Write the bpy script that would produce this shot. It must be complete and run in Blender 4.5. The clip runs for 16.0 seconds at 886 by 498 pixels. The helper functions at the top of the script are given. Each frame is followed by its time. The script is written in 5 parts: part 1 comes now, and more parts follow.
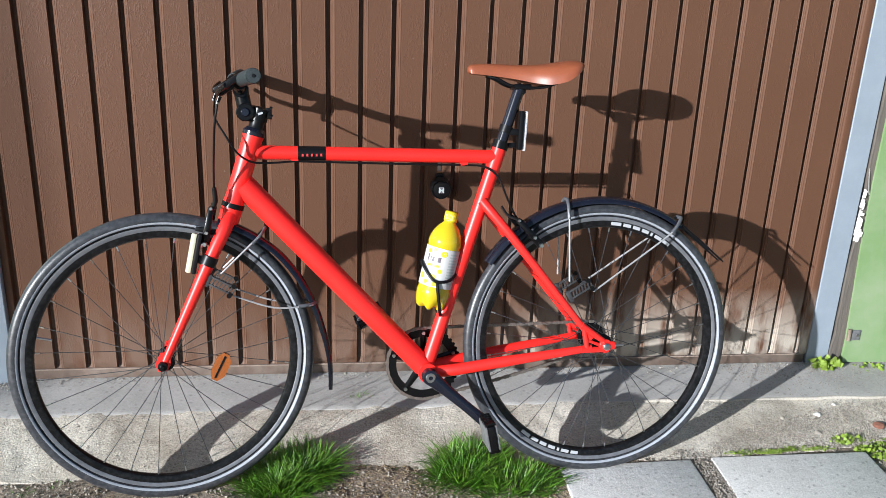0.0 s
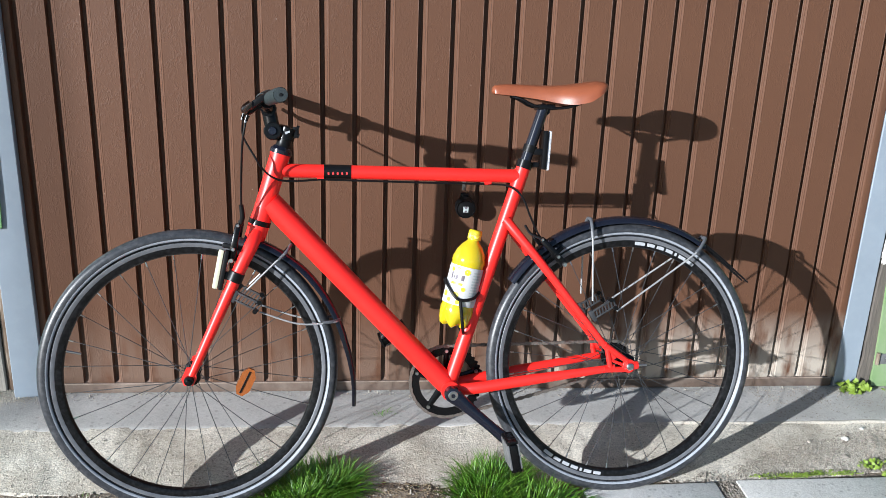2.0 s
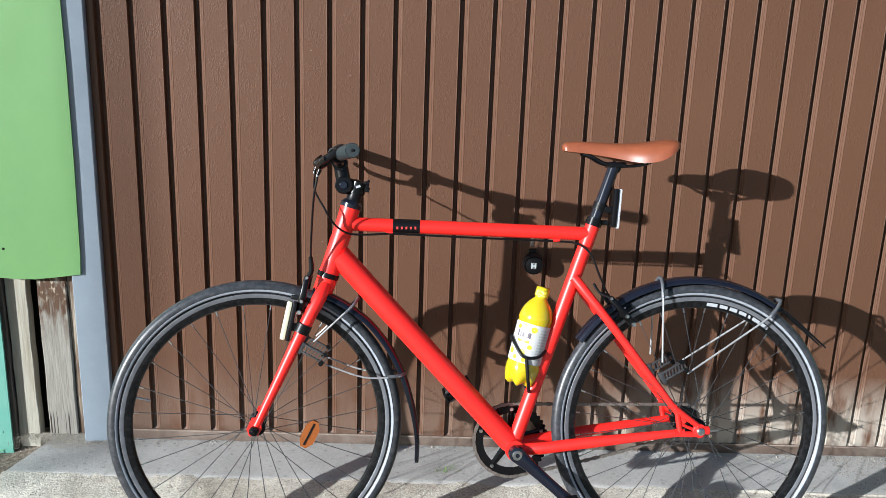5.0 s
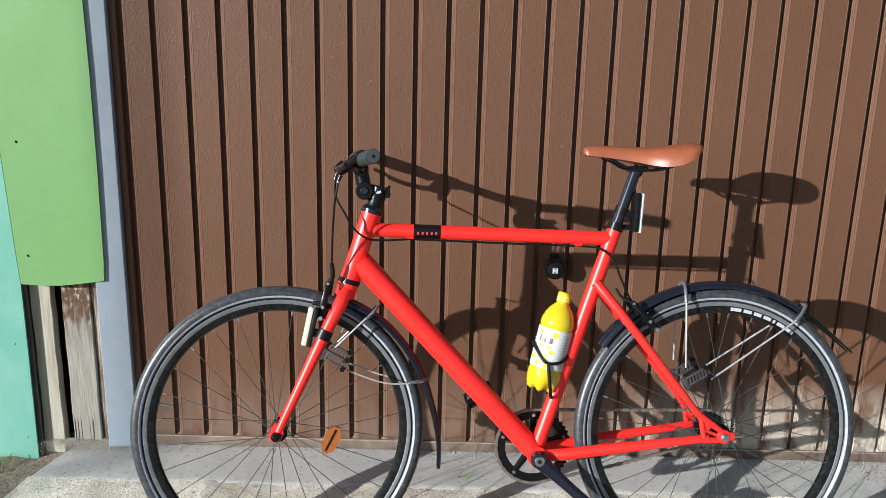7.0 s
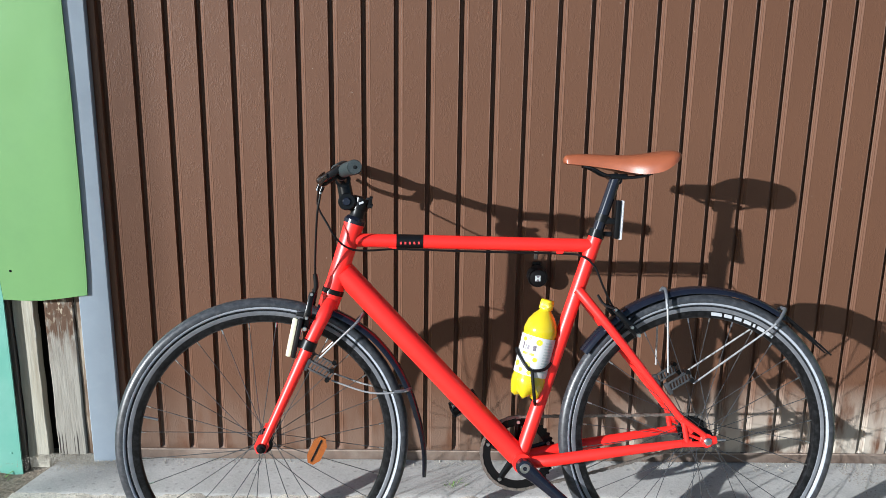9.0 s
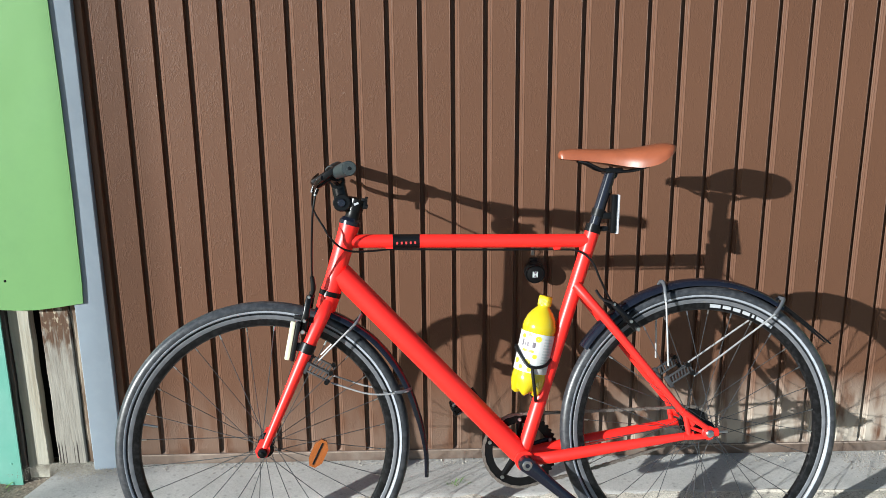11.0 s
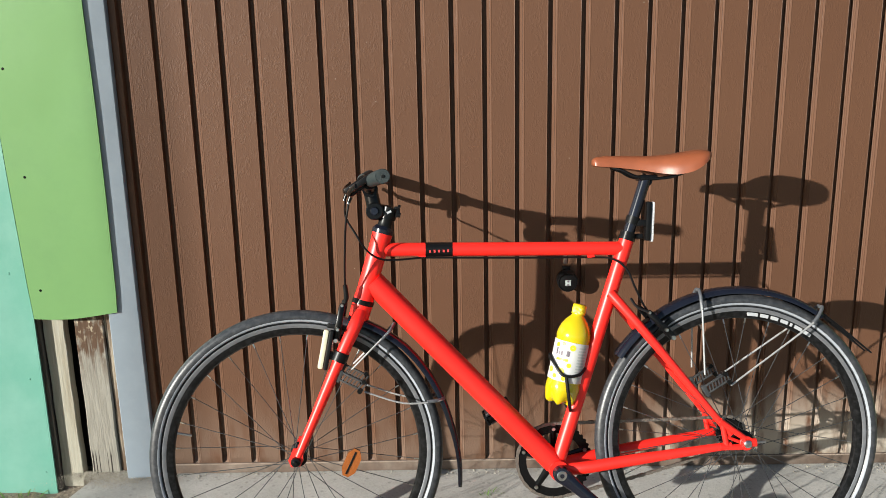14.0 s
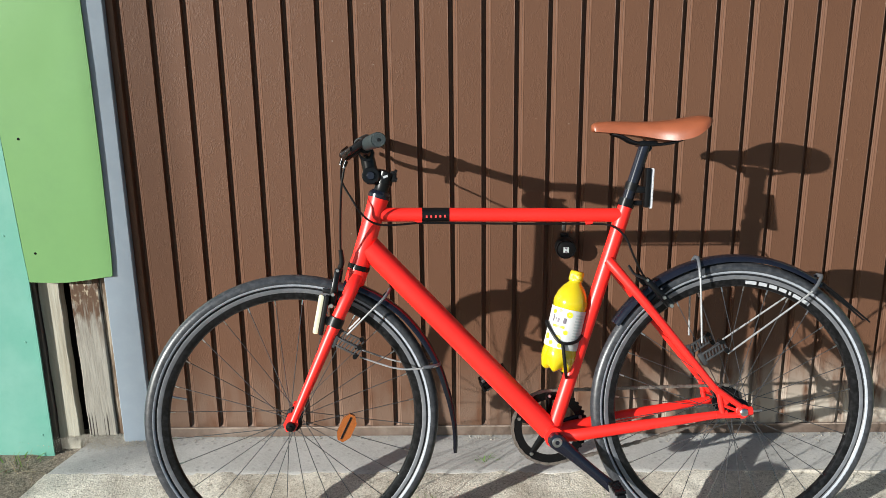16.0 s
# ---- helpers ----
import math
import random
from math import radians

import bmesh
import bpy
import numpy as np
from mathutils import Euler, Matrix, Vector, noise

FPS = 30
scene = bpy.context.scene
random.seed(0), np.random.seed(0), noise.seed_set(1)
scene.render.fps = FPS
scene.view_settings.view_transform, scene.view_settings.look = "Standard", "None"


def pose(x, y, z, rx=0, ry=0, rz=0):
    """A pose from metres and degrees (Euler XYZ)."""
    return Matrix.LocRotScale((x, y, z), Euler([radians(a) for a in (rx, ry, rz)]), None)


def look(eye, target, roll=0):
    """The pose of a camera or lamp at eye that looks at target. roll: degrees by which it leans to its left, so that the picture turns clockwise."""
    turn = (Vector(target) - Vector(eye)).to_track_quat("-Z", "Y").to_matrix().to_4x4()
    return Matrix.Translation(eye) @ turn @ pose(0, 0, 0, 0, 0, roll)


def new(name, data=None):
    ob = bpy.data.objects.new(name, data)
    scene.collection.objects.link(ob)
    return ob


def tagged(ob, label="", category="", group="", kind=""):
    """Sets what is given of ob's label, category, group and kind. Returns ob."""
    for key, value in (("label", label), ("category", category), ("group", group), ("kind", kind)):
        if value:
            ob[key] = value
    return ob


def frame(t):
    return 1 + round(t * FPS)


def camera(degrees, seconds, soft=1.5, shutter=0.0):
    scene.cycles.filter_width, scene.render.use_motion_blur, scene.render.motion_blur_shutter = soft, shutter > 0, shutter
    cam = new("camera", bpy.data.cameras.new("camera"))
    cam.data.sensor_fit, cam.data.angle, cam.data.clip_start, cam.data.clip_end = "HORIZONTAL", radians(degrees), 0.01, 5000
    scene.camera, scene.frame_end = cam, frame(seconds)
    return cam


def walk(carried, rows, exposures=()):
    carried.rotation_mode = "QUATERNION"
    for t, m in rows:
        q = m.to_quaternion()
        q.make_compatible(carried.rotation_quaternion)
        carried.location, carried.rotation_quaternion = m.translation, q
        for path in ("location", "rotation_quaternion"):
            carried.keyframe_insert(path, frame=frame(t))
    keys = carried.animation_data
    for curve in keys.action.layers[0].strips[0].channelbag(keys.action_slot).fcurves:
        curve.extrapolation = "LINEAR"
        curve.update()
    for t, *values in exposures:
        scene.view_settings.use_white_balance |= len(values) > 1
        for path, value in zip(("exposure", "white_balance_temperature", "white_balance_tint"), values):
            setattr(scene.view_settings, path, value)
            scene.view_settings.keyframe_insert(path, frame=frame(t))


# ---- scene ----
cam = camera(51.79, 16.0, soft=0.8)
# seconds, eye x y z, yaw, pitch, roll
ROWS = [
    (0.0, -0.2588, -2.4061, 1.3348, -6.830, -20.603, -2.221),
    (0.5, -0.2577, -2.4058, 1.3338, -6.523, -20.432, -2.146),
    (1.0, -0.2559, -2.4136, 1.3339, -6.051, -20.239, -2.090),
    (1.5, -0.2540, -2.4146, 1.3337, -5.743, -20.104, -2.024),
    (2.0, -0.2502, -2.4257, 1.3292, -5.032, -19.207, -2.025),
    (2.5, -0.2525, -2.4206, 1.3341, -4.158, -18.169, -2.167),
    (3.0, -0.2572, -2.4177, 1.3402, -3.329, -16.883, -2.404),
    (3.5, -0.2477, -2.4170, 1.3381, -2.696, -16.690, -2.190),
    (4.0, -0.2493, -2.4199, 1.3365, -1.971, -16.449, -2.053),
    (6.5, -0.2516, -2.4067, 1.3408, 0.469, -16.063, -1.561),
    (7.0, -0.2503, -2.4100, 1.3390, 0.561, -15.932, -1.341),
    (7.5, -0.2585, -2.4151, 1.3412, 0.406, -15.604, -1.162),
    (8.0, -0.2600, -2.4183, 1.3421, 0.229, -15.294, -1.101),
    (8.5, -0.2589, -2.4239, 1.3430, -0.114, -15.197, -1.027),
    (9.0, -0.2448, -2.4237, 1.3419, -0.557, -15.303, -0.833),
    (11.5, -0.2534, -2.4070, 1.3464, -1.326, -15.546, 0.668),
    (12.0, -0.2664, -2.4008, 1.3441, -1.390, -15.469, 0.622),
    (12.5, -0.2667, -2.4033, 1.3435, -1.396, -15.479, 0.646),
    (13.0, -0.2610, -2.4002, 1.3408, -0.940, -15.396, 0.776),
    (13.5, -0.2622, -2.4007, 1.3369, -0.235, -15.086, 1.005),
    (14.0, -0.2668, -2.4058, 1.3382, 0.220, -14.858, 1.111),
    (14.5, -0.2706, -2.4052, 1.3343, 0.616, -14.498, 1.058),
    (15.0, -0.2620, -2.3956, 1.3316, 0.862, -14.487, 1.077),
    (15.5, -0.2615, -2.3922, 1.3304, 0.790, -14.622, 1.084),
    (16.0, -0.2558, -2.3897, 1.3279, 0.430, -16.872, 0.720),
]
walk(cam, [(t, pose(x, y, z, 90 + pitch, roll, yaw)) for t, x, y, z, yaw, pitch, roll in ROWS],
     exposures=[(0.0, 0.79, 5700, 8), (2.5, 0.81, 5600, 7), (4.0, 0.82, 5600, 6), (7.0, 0.78, 5850, 6), (9.0, 0.83, 5650, 6), (11.5, 0.86, 5880, 3), (13.0, 0.82, 6150, 3), (14.5, 0.74, 6400, 5), (16.0, 0.73, 6100, 5)])

# ---------------------------------------------------------------- light
SUN_WAY = Vector((1.259, 1.0, -0.458)).normalized()
world = bpy.data.worlds.new("sky")
scene.world = world
world.use_nodes = True
wn = world.node_tree
sky = wn.nodes.new("ShaderNodeTexSky")
sky.sky_type = "NISHITA"
sky.sun_disc = False
sky.sun_elevation = math.asin(-SUN_WAY.z)
sky.sun_rotation = math.atan2(-SUN_WAY.x, -SUN_WAY.y)
sky.air_density, sky.dust_density, sky.ozone_density = 1.0, 0.6, 1.0
wn.links.new(sky.outputs[0], wn.nodes["Background"].inputs[0])
wn.nodes["Background"].inputs[1].default_value = 0.062
sun_data = bpy.data.lights.new("sun", "SUN")
sun_data.energy, sun_data.angle, sun_data.color = 5.0, radians(0.6), (1.0, 0.94, 0.87)
sun = new("sun", sun_data)
sun.matrix_world = look(-20 * SUN_WAY, (0, 0, 0))


# ---------------------------------------------------------------- materials
def nodes_of(name):
    m = bpy.data.materials.new(name)
    m.use_nodes = True
    t = m.node_tree
    return m, t, t.nodes["Principled BSDF"]


def surface(name, base, rough=0.5, metal=0.0, vary=0.0, scale=20.0, stain=None, stain_scale=3.0, stain_amount=0.0,
            bump=0.0, bump_scale=150.0, coat=0.0, rough_vary=0.0, per_object=0.0, stretch=(1, 1, 1), spec=0.5, trans=0.0):
    """Base colour broken up at two scales, with relief and uneven gloss."""
    m, t, b = nodes_of(name)
    n, l = t.nodes, t.links
    b.inputs["Roughness"].default_value = rough
    b.inputs["Metallic"].default_value = metal
    b.inputs["Coat Weight"].default_value = coat
    b.inputs["Coat Roughness"].default_value = 0.15
    b.inputs["Specular IOR Level"].default_value = spec
    b.inputs["Transmission Weight"].default_value = trans
    pos = n.new("ShaderNodeTexCoord")
    mp = n.new("ShaderNodeMapping")
    mp.inputs["Scale"].default_value = stretch
    l.new(pos.outputs["Object"], mp.inputs[0])
    col = n.new("ShaderNodeRGB")
    col.outputs[0].default_value = (*base, 1)
    out = col.outputs[0]
    fine = n.new("ShaderNodeTexNoise")
    fine.inputs["Scale"].default_value, fine.inputs["Detail"].default_value = scale, 6
    l.new(mp.outputs[0], fine.inputs[0])
    if vary:
        mr = n.new("ShaderNodeMapRange")
        mr.inputs[1].default_value, mr.inputs[2].default_value = 0.25, 0.75
        mr.inputs[3].default_value, mr.inputs[4].default_value = 1 - vary, 1 + vary
        l.new(fine.outputs[0], mr.inputs[0])
        mul = n.new("ShaderNodeVectorMath")
        mul.operation = "SCALE"
        l.new(out, mul.inputs[0])
        l.new(mr.outputs[0], mul.inputs[3])
        out = mul.outputs[0]
    if stain:
        big = n.new("ShaderNodeTexNoise")
        big.inputs["Scale"].default_value, big.inputs["Detail"].default_value = stain_scale, 8
        big.inputs["Roughness"].default_value = 0.65
        l.new(mp.outputs[0], big.inputs[0])
        mr = n.new("ShaderNodeMapRange")
        mr.inputs[1].default_value, mr.inputs[2].default_value = 0.45, 0.72
        mr.inputs[3].default_value, mr.inputs[4].default_value = 0.0, stain_amount
        l.new(big.outputs[0], mr.inputs[0])
        mix = n.new("ShaderNodeMix")
        mix.data_type = "RGBA"
        l.new(mr.outputs[0], mix.inputs[0])
        l.new(out, mix.inputs[6])
        mix.inputs[7].default_value = (*stain, 1)
        out = mix.outputs[2]
    if per_object:
        oi = n.new("ShaderNodeObjectInfo")
        mr = n.new("ShaderNodeMapRange")
        mr.inputs[3].default_value, mr.inputs[4].default_value = 1 - per_object, 1 + per_object
        l.new(oi.outputs["Random"], mr.inputs[0])
        mul = n.new("ShaderNodeVectorMath")
        mul.operation = "SCALE"
        l.new(out, mul.inputs[0])
        l.new(mr.outputs[0], mul.inputs[3])
        out = mul.outputs[0]
    l.new(out, b.inputs["Base Color"])
    if rough_vary:
        mr = n.new("ShaderNodeMapRange")
        mr.inputs[3].default_value, mr.inputs[4].default_value = rough - rough_vary, rough + rough_vary
        l.new(fine.outputs[0], mr.inputs[0])
        l.new(mr.outputs[0], b.inputs["Roughness"])
    if bump:
        bt = n.new("ShaderNodeTexNoise")
        bt.inputs["Scale"].default_value, bt.inputs["Detail"].default_value = bump_scale, 5
        l.new(mp.outputs[0], bt.inputs[0])
        bp_ = n.new("ShaderNodeBump")
        bp_.inputs["Strength"].default_value, bp_.inputs["Distance"].default_value = bump, 0.004
        l.new(bt.outputs[0], bp_.inputs["Height"])
        l.new(bp_.outputs[0], b.inputs["Normal"])
    return m


RED = surface("red_paint", (0.84, 0.019, 0.013), 0.39, spec=0.5, vary=0.05, scale=8, coat=0.0, rough_vary=0.06, bump=0.02, bump_scale=400)
BLACK = surface("black_plastic", (0.0045, 0.0045, 0.005), 0.38, spec=0.25, vary=0.2, scale=40, bump=0.05)
BLACK_GLOSS = surface("black_gloss", (0.008, 0.009, 0.016), 0.20, vary=0.2, scale=30, coat=0.15, spec=0.45)
BLACK_METAL = surface("black_metal", (0.004, 0.004, 0.0045), 0.26, spec=0.25, vary=0.2, scale=60)
RUBBER = surface("tyre_rubber", (0.030, 0.032, 0.037), 0.36, vary=0.25, scale=140, stain=(0.12, 0.12, 0.125), stain_scale=70, stain_amount=0.40, bump=0.07, bump_scale=300)
RIM_BLACK = surface("rim_black", (0.003, 0.003, 0.0035), 0.30, spec=0.3, vary=0.3, scale=30, stain=(0.05, 0.05, 0.053), stain_scale=120, stain_amount=0.35)
TRACK = surface("brake_track", (0.17, 0.175, 0.19), 0.40, metal=0.4, vary=0.2, scale=60)
STRIPE = surface("reflex_stripe", (0.29, 0.31, 0.345), 0.55, vary=0.15, scale=80)
STEEL = surface("steel", (0.55, 0.55, 0.55), 0.28, metal=1.0, vary=0.15, scale=60)
WIRE = surface("stay_wire", (0.40, 0.40, 0.40), 0.35, metal=0.35, vary=0.2, scale=80)
SPOKE = surface("spoke_steel", (0.10, 0.10, 0.105), 0.35, metal=0.7)
CHAIN = surface("chain_steel", (0.22, 0.19, 0.165), 0.45, metal=0.7, vary=0.3, scale=200)
GREY_RUBBER = surface("grip_rubber", (0.019, 0.027, 0.029), 0.6, vary=0.2, scale=60, bump=0.2, bump_scale=500)
LEATHER = surface("saddle_leather", (0.245, 0.070, 0.030), 0.36, vary=0.14, scale=25, stain=(0.20, 0.062, 0.028), stain_scale=18, stain_amount=0.35, bump=0.04, bump_scale=420)
CREAM = surface("cream_lens", (0.62, 0.60, 0.44), 0.25, vary=0.06, scale=60)
WHITE = surface("white_plastic", (0.62, 0.62, 0.64), 0.35, vary=0.05, scale=40)
WHITE_MARK = surface("white_print", (0.40, 0.41, 0.43), 0.5)
GREY_MARK = surface("dark_print", (0.12, 0.10, 0.12), 0.5)
RED_MARK = surface("red_print", (0.48, 0.035, 0.035), 0.5)
YELLOW_MARK = surface("yellow_print", (0.85, 0.72, 0.02), 0.4)
PALE_MARK = surface("pale_print", (0.40, 0.44, 0.43), 0.5)
ORANGE = surface("orange_reflector", (0.30, 0.085, 0.015), 0.25, vary=0.15, scale=200, coat=0.6, bump=0.3, bump_scale=600)
LABEL = surface("paper_label", (0.54, 0.54, 0.53), 0.4, vary=0.04, scale=30)
LEMON = surface("lemonade", (0.54, 0.42, 0.005), 0.10, vary=0.05, scale=12, coat=0.8)
CAP = surface("yellow_cap", (0.60, 0.47, 0.005), 0.35, vary=0.05, scale=30)
TEAL = surface("teal_paint", (0.115, 0.30, 0.235), 0.45, vary=0.06, scale=6, stain=(0.20, 0.38, 0.32), stain_scale=2.4, stain_amount=0.9, bump=0.25, bump_scale=8, rough_vary=0.1)
GREEN = surface("green_paint", (0.138, 0.275, 0.098), 0.40, vary=0.07, scale=5, stain=(0.105, 0.220, 0.078), stain_scale=5, stain_amount=0.6, bump=0.35, bump_scale=9, rough_vary=0.1)
DUSTY_BROWN = surface("dusty_brown", (0.115, 0.080, 0.060), 0.7, vary=0.2, scale=40, stain=(0.22, 0.185, 0.155), stain_scale=8, stain_amount=0.7, bump=0.2)
DUST = surface("pale_dust", (0.26, 0.205, 0.165), 0.9, vary=0.25, scale=50, stain=(0.12, 0.08, 0.06), stain_scale=12, stain_amount=0.8)
FADED_GREEN = surface("faded_green_paint", (0.185, 0.285, 0.12), 0.55, vary=0.08, scale=6, stain=(0.27, 0.32, 0.21), stain_scale=6, stain_amount=0.7, bump=0.06, bump_scale=40, rough_vary=0.1)
BROWN_WOOD = surface("stained_wood", (0.105, 0.068, 0.042), 0.8, vary=0.4, scale=30, stain=(0.40, 0.35, 0.27), stain_scale=11, stain_amount=0.95, bump=0.6, bump_scale=60, stretch=(4, 4, 0.5))
CLIP = surface("clip_plastic", (0.085, 0.09, 0.10), 0.45, vary=0.25, scale=80)
BRACKET = surface("bracket_plastic", (0.035, 0.036, 0.038), 0.5, vary=0.3, scale=60)
PEDAL_GREY = surface("pedal_grey", (0.13, 0.132, 0.134), 0.5, vary=0.3, scale=60)
JAMB = surface("grey_blue_paint", (0.24, 0.28, 0.325), 0.42, vary=0.06, scale=8, stain=(0.33, 0.37, 0.41), stain_scale=30, stain_amount=0.2, bump=0.04, bump_scale=60)
PALE_WOOD = surface("pale_wood", (0.36, 0.345, 0.285), 0.75, vary=0.14, scale=30, stain=(0.17, 0.135, 0.085), stain_scale=5, stain_amount=0.75, bump=0.35, bump_scale=60, stretch=(4, 4, 0.3))
DARK_WOOD = surface("dark_wood", (0.11, 0.095, 0.08), 0.85, vary=0.3, scale=30, bump=0.5, bump_scale=60, stretch=(4, 4, 0.35))
# near-black colour standing in for the shade inside gaps
DARK = surface("shade_black", (0.008, 0.007, 0.006), 0.9, vary=0.3)
FLAKE = surface("flaking_paint", (0.60, 0.58, 0.54), 0.8, vary=0.2, scale=40)
GRASS = surface("grass", (0.075, 0.190, 0.010), 0.42, vary=0.55, scale=40, stain=(0.26, 0.36, 0.05), stain_scale=26, stain_amount=0.5)
LEAF = surface("weed_leaf", (0.19, 0.27, 0.032), 0.45, vary=0.3, scale=40)
STRAW = surface("dry_straw", (0.27, 0.205, 0.115), 0.8, vary=0.3, scale=30)
PEBBLE = surface("pebble", (0.33, 0.295, 0.245), 0.85, vary=0.25, scale=120, stain=(0.16, 0.15, 0.14), stain_scale=30, stain_amount=0.6)
BRICK_CHIP = surface("brick_chip", (0.20, 0.085, 0.055), 0.9, vary=0.3, scale=60, bump=0.3)
CRUMB = surface("concrete_crumbs", (0.43, 0.395, 0.33), 0.9, vary=0.25, scale=120, stain=(0.22, 0.20, 0.17), stain_scale=40, stain_amount=0.6)
DIRT = surface("grey_brown_grit", (0.22, 0.19, 0.155), 0.9, vary=0.4, scale=120, stain=(0.44, 0.41, 0.36), stain_scale=60, stain_amount=0.7)
WALL = surface("rendered_wall", (0.45, 0.44, 0.41), 0.9, vary=0.1, scale=20, bump=0.3)


def door_material():
    """Brown embossed sheet steel with a dusty splash stain low down."""
    m, t, b = nodes_of("brown_door_steel")
    n, l = t.nodes, t.links
    b.inputs["Roughness"].default_value = 0.5
    b.inputs["Specular IOR Level"].default_value = 0.35
    place = n.new("ShaderNodeNewGeometry").outputs["Position"]
    soft = n.new("ShaderNodeTexNoise")
    soft.inputs["Scale"].default_value, soft.inputs["Detail"].default_value = 2.5, 6
    l.new(place, soft.inputs[0])
    ramp = n.new("ShaderNodeValToRGB")
    ramp.color_ramp.elements[0].color = (0.092, 0.0425, 0.0232, 1)
    ramp.color_ramp.elements[1].color = (0.114, 0.0545, 0.0305, 1)
    l.new(soft.outputs[0], ramp.inputs[0])
    # dust washed up by rain along the foot of the leaf, thickest towards one end
    sep = n.new("ShaderNodeSeparateXYZ")
    l.new(place, sep.inputs[0])
    streak = n.new("ShaderNodeTexNoise")
    mp = n.new("ShaderNodeMapping")
    mp.inputs["Scale"].default_value = (16, 16, 5)
    l.new(place, mp.inputs[0])
    l.new(mp.outputs[0], streak.inputs[0])
    streak.inputs["Scale"].default_value, streak.inputs["Detail"].default_value = 1.6, 8
    low = n.new("ShaderNodeMapRange")
    low.inputs[1].default_value, low.inputs[2].default_value = 0.29, 0.11
    l.new(sep.outputs[2], low.inputs[0])
    side = n.new("ShaderNodeMapRange")
    side.inputs[1].default_value, side.inputs[2].default_value = 0.18, 0.55
    side.inputs[3].default_value, side.inputs[4].default_value = 0.14, 1.0
    l.new(sep.outputs[0], side.inputs[0])
    m1 = n.new("ShaderNodeMath")
    m1.operation = "MULTIPLY"
    l.new(low.outputs[0], m1.inputs[0])
    l.new(side.outputs[0], m1.inputs[1])
    m2 = n.new("ShaderNodeMapRange")
    m2.inputs[1].default_value, m2.inputs[2].default_value = 0.32, 0.52
    l.new(streak.outputs[0], m2.inputs[0])
    m3 = n.new("ShaderNodeMath")
    m3.operation = "MULTIPLY"
    m3.use_clamp = True
    l.new(m1.outputs[0], m3.inputs[0])
    l.new(m2.outputs[0], m3.inputs[1])
    mix = n.new("ShaderNodeMix")
    mix.data_type = "RGBA"
    l.new(m3.outputs[0], mix.inputs[0])
    l.new(ramp.outputs[0], mix.inputs[6])
    mix.inputs[7].default_value = (0.40, 0.35, 0.29, 1)
    # fine pale specks
    speck = n.new("ShaderNodeTexVoronoi")
    speck.inputs["Scale"].default_value = 17
    l.new(place, speck.inputs[0])
    sr = n.new("ShaderNodeMapRange")
    sr.inputs[1].default_value, sr.inputs[2].default_value = 0.030, 0.020
    sr.inputs[4].default_value = 0.45
    l.new(speck.outputs[0], sr.inputs[0])
    mix2 = n.new("ShaderNodeMix")
    mix2.data_type = "RGBA"
    l.new(sr.outputs[0], mix2.inputs[0])
    l.new(mix.outputs[2], mix2.inputs[6])
    mix2.inputs[7].default_value = (0.42, 0.36, 0.30, 1)
    l.new(mix2.outputs[2], b.inputs["Base Color"])
    # stucco emboss
    emb = n.new("ShaderNodeTexNoise")
    emb.inputs["Scale"].default_value, emb.inputs["Detail"].default_value, emb.inputs["Distortion"].default_value = 120, 1.5, 1.6
    mp2 = n.new("ShaderNodeMapping")
    mp2.inputs["Scale"].default_value = (1.25, 1.0, 0.55)
    mp2.inputs["Rotation"].default_value = (0, radians(25), 0)
    l.new(place, mp2.inputs[0])
    l.new(mp2.outputs[0], emb.inputs[0])
    bu = n.new("ShaderNodeBump")
    bu.inputs["Strength"].default_value, bu.inputs["Distance"].default_value = 0.17, 0.003
    worm = n.new("ShaderNodeMapRange")
    worm.interpolation_type = "SMOOTHSTEP"
    worm.inputs[1].default_value, worm.inputs[2].default_value = 0.40, 0.72
    l.new(emb.outputs[0], worm.inputs[0])
    # the press mark is deep in some patches and faint in others
    patch = n.new("ShaderNodeTexNoise")
    patch.inputs["Scale"].default_value, patch.inputs["Detail"].default_value = 22, 2
    l.new(place, patch.inputs[0])
    deep = n.new("ShaderNodeMapRange")
    deep.inputs[1].default_value, deep.inputs[2].default_value = 0.40, 0.62
    deep.inputs[3].default_value, deep.inputs[4].default_value = 0.12, 1.0
    l.new(patch.outputs[0], deep.inputs[0])
    press = n.new("ShaderNodeMath")
    press.operation = "MULTIPLY"
    l.new(worm.outputs[0], press.inputs[0])
    l.new(deep.outputs[0], press.inputs[1])
    l.new(press.outputs[0], bu.inputs["Height"])
    l.new(bu.outputs[0], b.inputs["Normal"])
    return m


